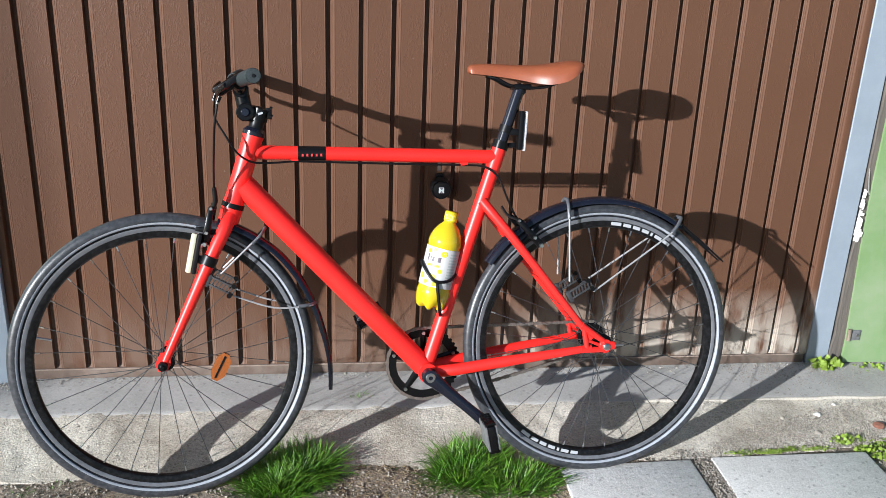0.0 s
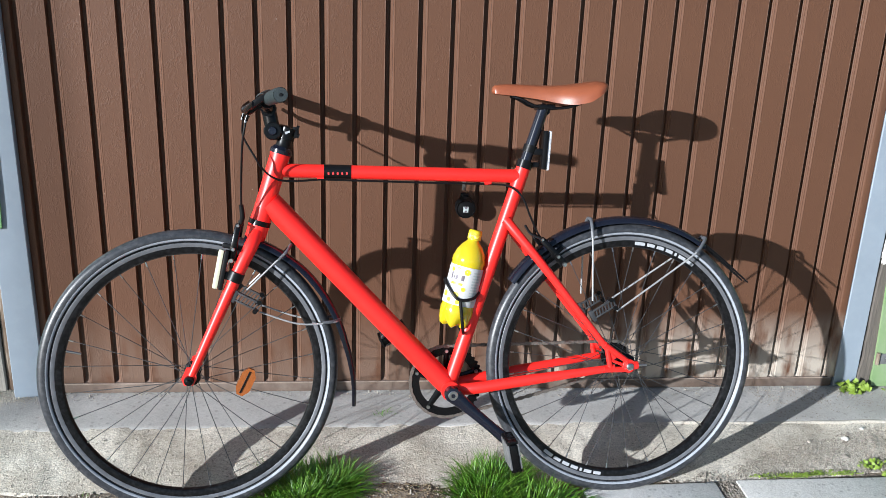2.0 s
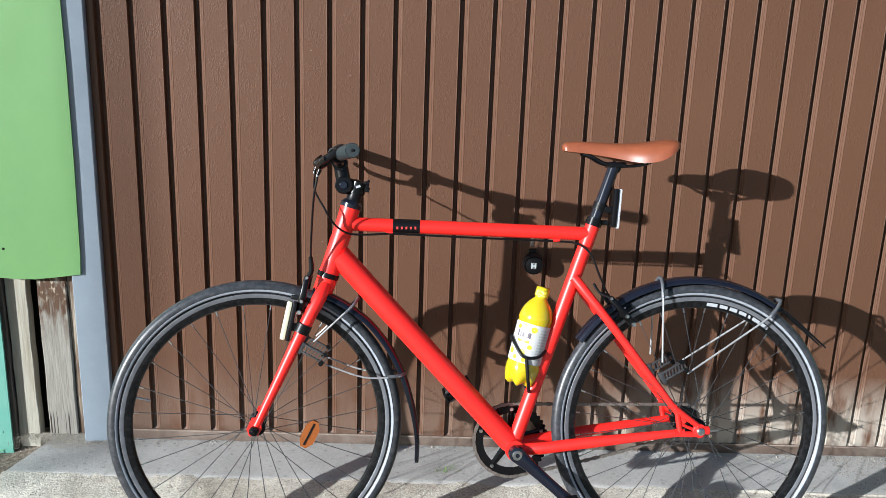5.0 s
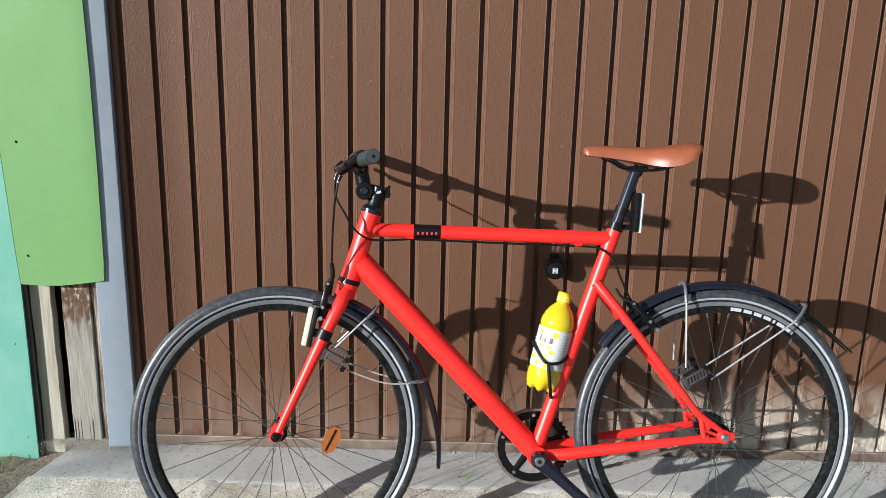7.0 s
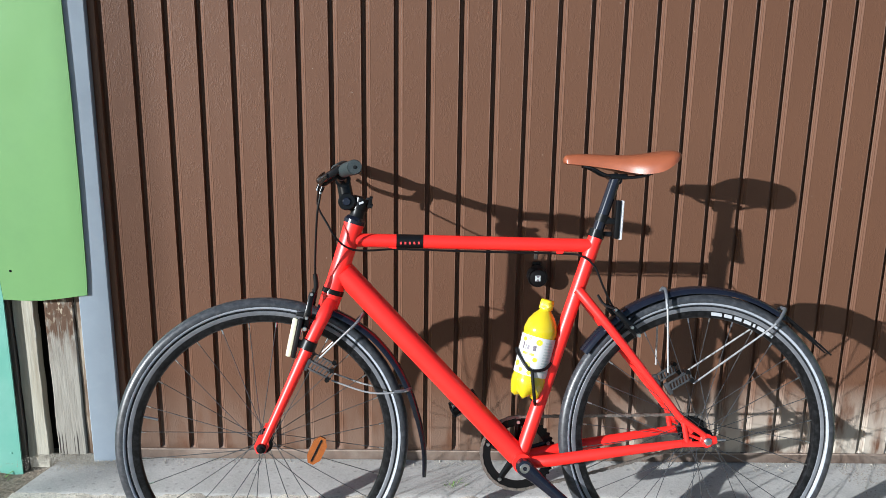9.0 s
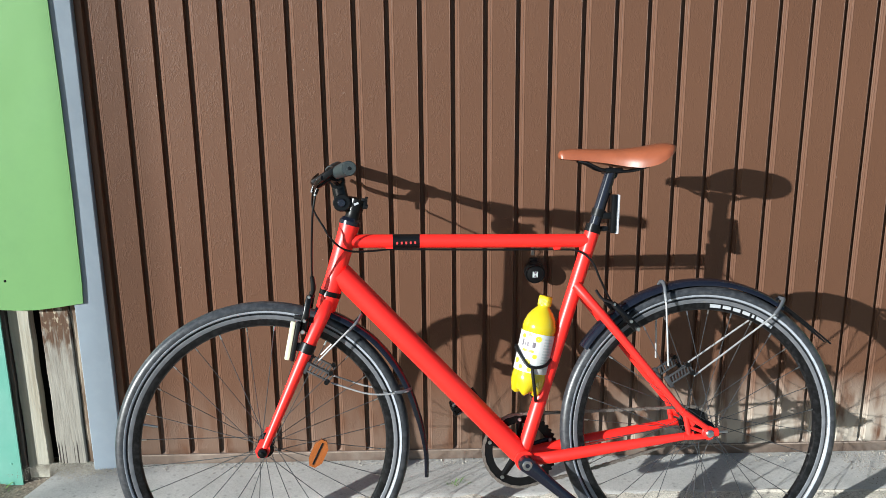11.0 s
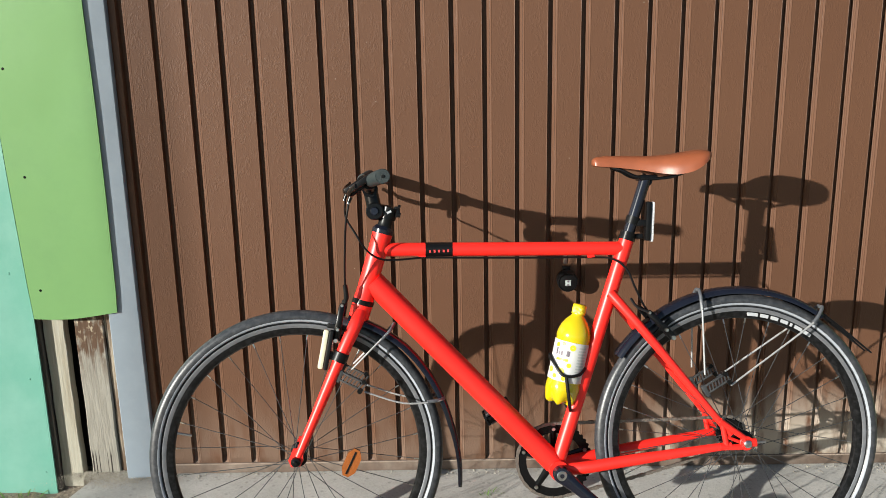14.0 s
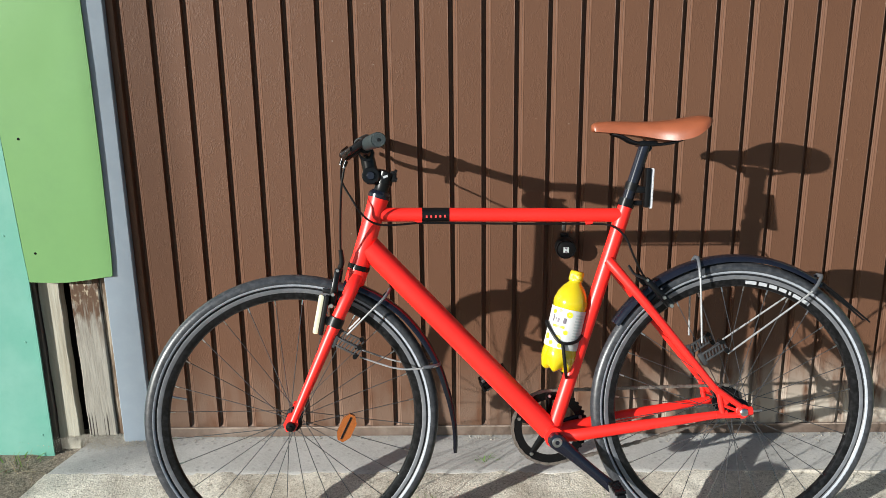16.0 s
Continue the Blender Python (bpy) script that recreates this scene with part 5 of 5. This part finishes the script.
bottle_cage = Build()
bottle_cage.tube([bo(0.005, -0.046, 0.0), bo(0.135, -0.046, 0.0)], 0.006, 10)
cage_ob = part("bottle_cage", bottle_cage, BLACK, bicycle, "black plastic bottle cage")
for s in (1, -1):
    arm = Build()
    arm.tube(bend([bo(0.100, -0.044, 0.006 * s), bo(0.082, -0.024, 0.039 * s), bo(0.074, 0.012, 0.0435 * s), bo(0.098, 0.038, 0.024 * s), bo(0.110, 0.0445, 0.006 * s)], 5), 0.0038, 8)
    arm.tube(bend([bo(0.074, 0.006, 0.0440 * s), bo(0.045, -0.004, 0.0438 * s), bo(0.012, -0.016, 0.040 * s), bo(-0.006, -0.024, 0.026 * s), bo(-0.008, -0.030, 0.0)], 5), 0.0040, 8)
    part("cage_arm", arm, BLACK, cage_ob)
BR = 0.0405


def bottle():
    up = (bo(1, 0, 0) - bo(0, 0, 0)).normalized()
    ob = tagged(new("lemonade_bottle"), "plastic bottle of yellow lemonade standing in the bicycle's cage", "bottle")
    m = BIKE_M @ Matrix.Translation(bo(0.0, 0, 0)) @ up.to_track_quat("Z", "Y").to_matrix().to_4x4()
    ob.matrix_basis = m

    def foot(j, a, r, h):
        if j <= 3:
            k = 0.5 + 0.5 * math.cos(5 * a)
            return r * (1 - 0.05 * (1 - k)), h + 0.010 * (1 - k) * (1 if j else 0.4)
        return r, h
    prof = [(0.012, 0.004), (0.026, 0.0), (0.0345, 0.006), (BR - 0.002, 0.020), (BR, 0.034), (BR, 0.048), (BR - 0.0012, 0.052), (BR - 0.0012, 0.158), (BR, 0.162), (BR - 0.001, 0.172), (BR - 0.006, 0.188), (0.026, 0.202), (0.0165, 0.212), (0.0135, 0.217), (0.0135, 0.222)]
    part("bottle_body", Build().lathe(prof, (0, 0, 0), (0, 0, 1), 60, wave=foot), LEMON, ob, "clear plastic full of yellow drink", sharp=60)
    neck = Build()
    neck.lathe([(0.0135, 0.217), (0.0165, 0.2175), (0.0165, 0.2195), (0.0135, 0.220)], (0, 0, 0), (0, 0, 1), 32, closed=True)
    part("neck_ring", neck, CAP, ob)

    def knurl(j, a, r, h):
        return (r + 0.0004 * math.cos(40 * a), h) if 1 <= j <= 3 else (r, h)
    c = Build()
    c.lathe([(0.0135, 0.219), (0.0158, 0.2195), (0.0158, 0.230), (0.0155, 0.238), (0.0138, 0.2405), (0.0, 0.2408)], (0, 0, 0), (0, 0, 1), 120, wave=knurl)
    part("bottle_cap", c, CAP, ob, "yellow screw cap", sharp=60)
    lb = Build()
    lb.lathe([(BR - 0.0006, 0.058), (BR - 0.0001, 0.0582), (BR - 0.0001, 0.152), (BR - 0.0006, 0.1522)], (0, 0, 0), (0, 0, 1), 60)
    label = part("bottle_label", lb, LABEL, ob, "white paper label with yellow dots", sharp=60)
    near = m.inverted().to_3x3() @ Vector((-0.10, -1, 0.25))
    base = math.atan2(near.y, near.x)

    def patch(a0, a1, z0, z1, material, round_=False):
        b = Build()
        k = 8
        vs = []
        if round_:
            ca, cz, ra, rz = (a0 + a1) / 2, (z0 + z1) / 2, (a1 - a0) / 2, (z1 - z0) / 2
            for i in range(16):
                t_ = 2 * math.pi * i / 16
                a = base + radians(ca + ra * math.cos(t_))
                vs.append(((BR + 0.0004) * math.cos(a), (BR + 0.0004) * math.sin(a), cz + rz * math.sin(t_)))
            b.put(vs, [tuple(range(16))])
        else:
            for i in range(k + 1):
                a = base + radians(a0 + (a1 - a0) * i / k)
                for z in (z0, z1):
                    vs.append(((BR + 0.0004) * math.cos(a), (BR + 0.0004) * math.sin(a), z))
            b.put(vs, [(2 * i, 2 * i + 2, 2 * i + 3, 2 * i + 1) for i in range(k)])
        part("label_print", b, material, label, smooth=False)
    # plain strokes stand for the print
    for a0, a1, z0, z1 in ((-52, -46, 0.118, 0.134), (-40, -37, 0.118, 0.129), (-33, -25, 0.118, 0.129), (-13, -2, 0.118, 0.131)):
        patch(a0, a1, z0, z1, GREY_MARK)
    patch(-46, -4, 0.106, 0.112, YELLOW_MARK)
    for ca, cz, r_ in ((-50, 0.141, 6), (-28, 0.146, 5), (4, 0.140, 8), (-62, 0.080, 8), (-20, 0.082, 9), (-40, 0.068, 6), (2, 0.098, 6), (-8, 0.066, 6)):
        patch(ca - r_ * 1.3, ca + r_ * 1.3, cz - r_ * 0.0009, cz + r_ * 0.0009, YELLOW_MARK, True)
    for k in range(11):
        patch(26, 58, 0.070 + 0.007 * k, 0.0735 + 0.007 * k, PALE_MARK)
    return ob


bottle()


# ---------------------------------------------------------------- plants and grit
rng = random.Random(4)


def blades(name, spots, count, length, width, material, label, spread=0.5, category="grass", droop=0.5):
    """Tufts of bent blades round the spots (x, y, z, rx, ry)."""
    b = Build()
    for x, y, z, rx, ry in spots:
        for _ in range(count):
            a, r = rng.uniform(0, 2 * math.pi), math.sqrt(rng.random())
            px, py = x + rx * r * math.cos(a), y + ry * r * math.sin(a)
            ln = length * rng.uniform(0.45, 1.1) * (1 - 0.45 * r * r)
            az = a + rng.gauss(0, 1.3)
            lean = spread * (0.25 + r) * rng.uniform(0.5, 1.3)
            dx, dy = math.cos(az), math.sin(az)
            wx, wy = -dy, dx
            wd = width * rng.uniform(0.6, 1.2)
            tw = rng.uniform(-0.8, 0.8)
            wx, wy = wx * math.cos(tw) - wy * math.sin(tw), wx * math.sin(tw) + wy * math.cos(tw)
            vs = []
            for k in range(4):
                t_ = k / 3
                out = ln * (lean * t_ + droop * lean * t_ * t_)
                h = ln * t_ * (1 - 0.35 * lean * t_ * (1 + droop))
                w_ = wd * (1 - t_) ** 0.7 if k < 3 else 0.0
                if k < 3:
                    vs += [(px + dx * out - wx * w_, py + dy * out - wy * w_, z + h), (px + dx * out + wx * w_, py + dy * out + wy * w_, z + h)]
                else:
                    vs.append((px + dx * out, py + dy * out, z + h))
            b.put(vs, [(0, 1, 3, 2), (2, 3, 5, 4), (4, 5, 6)])
    return tagged(part(name, b, material, sharp=180), label, category, kind="stuff")


blades("grass_tuft", [(-0.365, -0.455, -0.01, 0.095, 0.07), (-0.31, -0.435, -0.01, 0.075, 0.05), (-0.385, -0.52, -0.02, 0.08, 0.05)], 760, 0.100, 0.0022, GRASS, "lush green grass tuft beside the front wheel", 0.62, droop=0.8)
blades("grass_tuft", [(0.10, -0.435, -0.01, 0.10, 0.055), (0.19, -0.525, -0.02, 0.12, 0.06), (0.07, -0.50, -0.02, 0.075, 0.05)], 760, 0.100, 0.0022, GRASS, "lush green grass tuft under the pedal", 0.62, droop=0.8)


def weed(name, spots, label, size):
    """Low weed of small rounded leaves on short stems."""
    b = Build()
    for x, y, z, rx, ry, cnt in spots:
        for _ in range(cnt):
            a, r = rng.uniform(0, 2 * math.pi), math.sqrt(rng.random())
            p = Vector((x + rx * r * math.cos(a), y + ry * r * math.sin(a), z + size * rng.uniform(0.2, 2.2) * (1 - 0.5 * r)))
            n_ = Vector((rng.uniform(-0.7, 0.7), rng.uniform(-1.0, 0.3), rng.uniform(0.5, 1))).normalized()
            u_ = n_.orthogonal().normalized()
            w_ = n_.cross(u_)
            s_ = size * rng.uniform(0.5, 1.1)
            lobes = []
            for k in range(9):
                t_ = 2 * math.pi * k / 9
                rr3 = s_ * (0.5 + 0.12 * math.cos(3 * t_))
                lobes.append(p + rr3 * (math.cos(t_) * u_ + math.sin(t_) * w_) - n_ * 0.12 * s_ * abs(math.sin(t_)))
            b.put(lobes + [p], [(k, (k + 1) % 9, 9) for k in range(9)])
            root = Vector((x + 0.3 * (p.x - x), y + 0.3 * (p.y - y), z))
            b.tube([root, p], 0.0006, 4, caps=False)
    return tagged(part(name, b, LEAF, sharp=180), label, "weed", kind="stuff")


weed("weed_plant", [(1.275, -0.040, SILL_Z, 0.048, 0.025, 60)], "small bright green leafy weed at the jamb's foot", 0.021)
weed("weed_plant", [(1.42, -0.045, 0.02, 0.05, 0.03, 40)], "small bright green leafy weed by the green panel", 0.016)
weed("ground_weeds", [(1.24, -0.44, -0.01, 0.09, 0.05, 260), (1.36, -0.42, -0.01, 0.10, 0.08, 330), (1.15, -0.40, 0.0, 0.05, 0.02, 60)], "low leafy green weeds beside the paving slab", 0.011)
weed("ground_weeds", [(0.86, -0.438, 0.0, 0.09, 0.012, 46), (1.0, -0.43, 0.0, 0.10, 0.014, 50)], "thin line of small weeds along the slab joint", 0.006)
blades("grass_sprigs", [(-0.90, -0.47, -0.02, 0.04, 0.02), (-0.99, -0.49, -0.02, 0.03, 0.02)], 60, 0.035, 0.0012, GRASS, "sparse grass sprigs at the concrete's edge", 0.8)
blades("grass_sprigs", [(-0.47, -0.35, 0.01, 0.035, 0.02), (-0.17, -0.145, SILL_Z - 0.002, 0.03, 0.02), (-0.1, -0.46, -0.01, 0.03, 0.01)], 26, 0.024, 0.001, GRASS, "sparse grass sprigs in concrete cracks", 0.9)
blades("dry_grass", [(-1.50, -0.10, -0.02, 0.07, 0.05)], 90, 0.075, 0.0013, STRAW, "dry straw-coloured grass at the turquoise panel", 1.1, droop=0.9)
blades("grass_sprigs", [(-1.50, -0.08, -0.02, 0.05, 0.04)], 14, 0.09, 0.0022, GRASS, "few green blades at the turquoise panel", 0.9)


def litter(name, count, place, label):
    """Short dry stalks lying on the soil."""
    b = Build()
    for _ in range(count):
        x, y, z = place()
        a, ln = rng.uniform(0, math.pi), rng.uniform(0.004, 0.018)
        d = Vector((math.cos(a), math.sin(a), rng.uniform(-0.12, 0.25)))
        b.tube([Vector((x, y, z)), Vector((x, y, z)) + ln * d], rng.uniform(0.0003, 0.0007), 4)
    return tagged(part(name, b, STRAW), label, "plant litter", kind="stuff")


def grit(name, count, place, size, material, label):
    b = Build()
    base = [Vector(v).normalized() for v in ((1, 0, 0), (-1, 0, 0), (0, 1, 0), (0, -1, 0), (0, 0, 1), (0, 0, -1))]
    faces = [(0, 2, 4), (2, 1, 4), (1, 3, 4), (3, 0, 4), (2, 0, 5), (1, 2, 5), (3, 1, 5), (0, 3, 5)]
    for _ in range(count):
        x, y, z = place()
        s = size * rng.uniform(0.4, 1.3) ** 1.5
        m = Euler((rng.uniform(0, 6), rng.uniform(0, 6), rng.uniform(0, 6))).to_matrix()
        b.put([Vector((x, y, z)) + m @ Vector((v.x * s * rng.uniform(0.7, 1.2), v.y * s * rng.uniform(0.7, 1.2), v.z * s * rng.uniform(0.5, 0.8))) for v in base], faces)
    return tagged(part(name, b, material, sharp=30), label, "gravel", kind="stuff")


def stone(at, size, material, label, seed):
    """One rough stone lying on the ground."""
    r3 = random.Random(seed)
    bm = bmesh.new()
    bmesh.ops.create_icosphere(bm, subdivisions=2, radius=1.0)
    for q in bm.verts:
        k = 1 + 0.28 * noise.noise(q.co * 1.3 + Vector((seed, 0, 0))) + 0.10 * noise.noise(q.co * 4 + Vector((0, seed, 0)))
        q.co = Vector((q.co.x * size[0], q.co.y * size[1], q.co.z * size[2])) * k
    bm.verts.index_update()
    b = Build().put([q.co for q in bm.verts], [[q.index for q in f.verts] for f in bm.faces])
    bm.free()
    ob = tagged(part("stone", b, material, sharp=25), label, "stone", "loose stones")
    ob.matrix_basis = pose(at[0], at[1], at[2] + size[2] * 0.55, r3.uniform(-12, 12), r3.uniform(-12, 12), r3.uniform(0, 180))
    return ob


for (sx, sy), sz, sm, sl, sd in (((1.120, -0.290), (0.011, 0.009, 0.006), FLAKE, "small whitish stone on the rough concrete", 1),
                                 ((1.085, -0.365), (0.010, 0.008, 0.005), PEBBLE, "small pinkish-grey stone on the rough concrete", 2),
                                 ((1.275, -0.345), (0.014, 0.016, 0.009), BRICK_CHIP, "reddish-brown broken brick lump on the soil", 3),
                                 ((1.010, -0.300), (0.007, 0.006, 0.004), PEBBLE, "small grey stone on the rough concrete", 4),
                                 ((1.190, -0.250), (0.006, 0.007, 0.004), FLAKE, "small pale stone on the rough concrete", 5)):
    stone((sx, sy, apron_z(sx, sy)), sz, sm, sl, sd)


def on_soil():
    x, y = rng.uniform(-1.6, 1.7), rng.uniform(-0.80, -0.44)
    return x, y, soil_z(x, y) + 0.001


def near_post():
    x, y = rng.gauss(-1.26, 0.07), -abs(rng.gauss(0.0, 0.035)) + 0.01
    return x, y, SILL_Z + 0.001 + 0.006 * rng.random() * max(0, 1 + y * 15)


def along_foot():
    x, y = rng.uniform(-1.36, 1.3), -abs(rng.gauss(0.004, 0.022)) - 0.004
    return x, y, SILL_Z + 0.001


def on_apron():
    x = rng.uniform(0.75, 1.5) if rng.random() < 0.6 else rng.uniform(-1.4, 1.5)
    y = rng.uniform(apron_front(x) - 0.02, -0.21)
    return x, y, apron_z(x, y) + 0.001


grit("gravel", 7000, on_soil, 0.0036, PEBBLE, "loose gravel and crumbs on the soil")
grit("gravel", 6500, near_post, 0.0014, CRUMB, "fine gravel heaped at the timber post's foot")
grit("gravel", 2000, along_foot, 0.0016, CRUMB, "fine grit along the foot of the door")
grit("gravel", 2200, on_apron, 0.0019, PEBBLE, "loose grit on the rough concrete")
litter("dry_litter", 2600, lambda: (lambda x, y: (x, y, soil_z(x, y) + 0.001))(rng.uniform(-0.35, 0.33), rng.uniform(-0.66, -0.43)), "dry stalks and litter on the soil")
litter("dry_litter", 500, lambda: (lambda x, y: (x, y, soil_z(x, y) + 0.001))(rng.uniform(-1.7, -0.35), rng.uniform(-0.62, -0.43)), "scattered dry stalks on the soil")


def by_the_jamb():
    x, y = rng.uniform(0.95, 1.75), -abs(rng.gauss(0.05, 0.07)) - 0.01
    return x, max(y, -0.2), SILL_Z + 0.0005


grit("gravel", 2600, by_the_jamb, 0.0018, DIRT, "fine gravel on the sill beside the jamb")


def worn_patch():
    """Where the apron has broken up into gravel beside the slabs."""
    x = rng.triangular(0.55, 1.65, 1.15)
    reach = 0.03 + 0.13 * max(0.0, min(1.0, (x - 0.6) / 0.5))
    y = apron_front(x) - 0.015 + reach * rng.random() ** 1.3 + 0.015 * fbm(x, 5.0, 6)
    return x, y, apron_z(x, max(y, apron_front(x))) + 0.0008


grit("gravel", 6500, worn_patch, 0.0026, DIRT, "coarse grey-brown grit on the broken concrete edge")


def in_the_joint():
    x = rng.uniform(0.676, 0.745)
    return x, rng.uniform(-0.80, -0.455), -0.004 + 0.003 * rng.random()


grit("gravel", 1600, in_the_joint, 0.0030, DIRT, "grit filling the joint between the paving slabs")


# ---------------------------------------------------------------- unseen bare tree, added for its shade on the door
def added_shade_tree(x, y):
    """A slim leafless tree, added out of view as a shade caster: tapered stem, rising limbs, fine twigs."""
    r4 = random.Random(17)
    tree = tagged(new("added_shade_tree"), "unseen slim leafless tree, added to shade the door's left edge", "tree")
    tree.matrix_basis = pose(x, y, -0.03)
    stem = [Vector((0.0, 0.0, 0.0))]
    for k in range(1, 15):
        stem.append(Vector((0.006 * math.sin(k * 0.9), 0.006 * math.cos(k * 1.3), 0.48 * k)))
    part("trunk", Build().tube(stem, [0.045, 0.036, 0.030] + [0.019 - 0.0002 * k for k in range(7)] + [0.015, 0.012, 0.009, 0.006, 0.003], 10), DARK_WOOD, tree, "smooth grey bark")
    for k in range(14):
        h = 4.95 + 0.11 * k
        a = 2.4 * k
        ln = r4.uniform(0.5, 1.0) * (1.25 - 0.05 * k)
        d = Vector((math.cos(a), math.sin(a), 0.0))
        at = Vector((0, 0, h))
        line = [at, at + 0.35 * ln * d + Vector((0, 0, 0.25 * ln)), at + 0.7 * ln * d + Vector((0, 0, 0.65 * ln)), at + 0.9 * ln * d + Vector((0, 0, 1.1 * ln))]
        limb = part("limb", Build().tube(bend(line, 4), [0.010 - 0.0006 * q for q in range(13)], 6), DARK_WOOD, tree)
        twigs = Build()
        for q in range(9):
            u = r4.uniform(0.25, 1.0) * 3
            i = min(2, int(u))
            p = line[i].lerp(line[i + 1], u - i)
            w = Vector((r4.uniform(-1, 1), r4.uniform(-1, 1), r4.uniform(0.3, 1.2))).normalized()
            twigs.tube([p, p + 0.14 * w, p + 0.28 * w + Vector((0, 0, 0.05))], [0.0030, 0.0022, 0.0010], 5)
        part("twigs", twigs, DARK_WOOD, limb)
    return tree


# set up-sun so the thin stem softly dims the door's left strips
added_shade_tree(-1.065 - 1.259 * 7.0, -7.0)
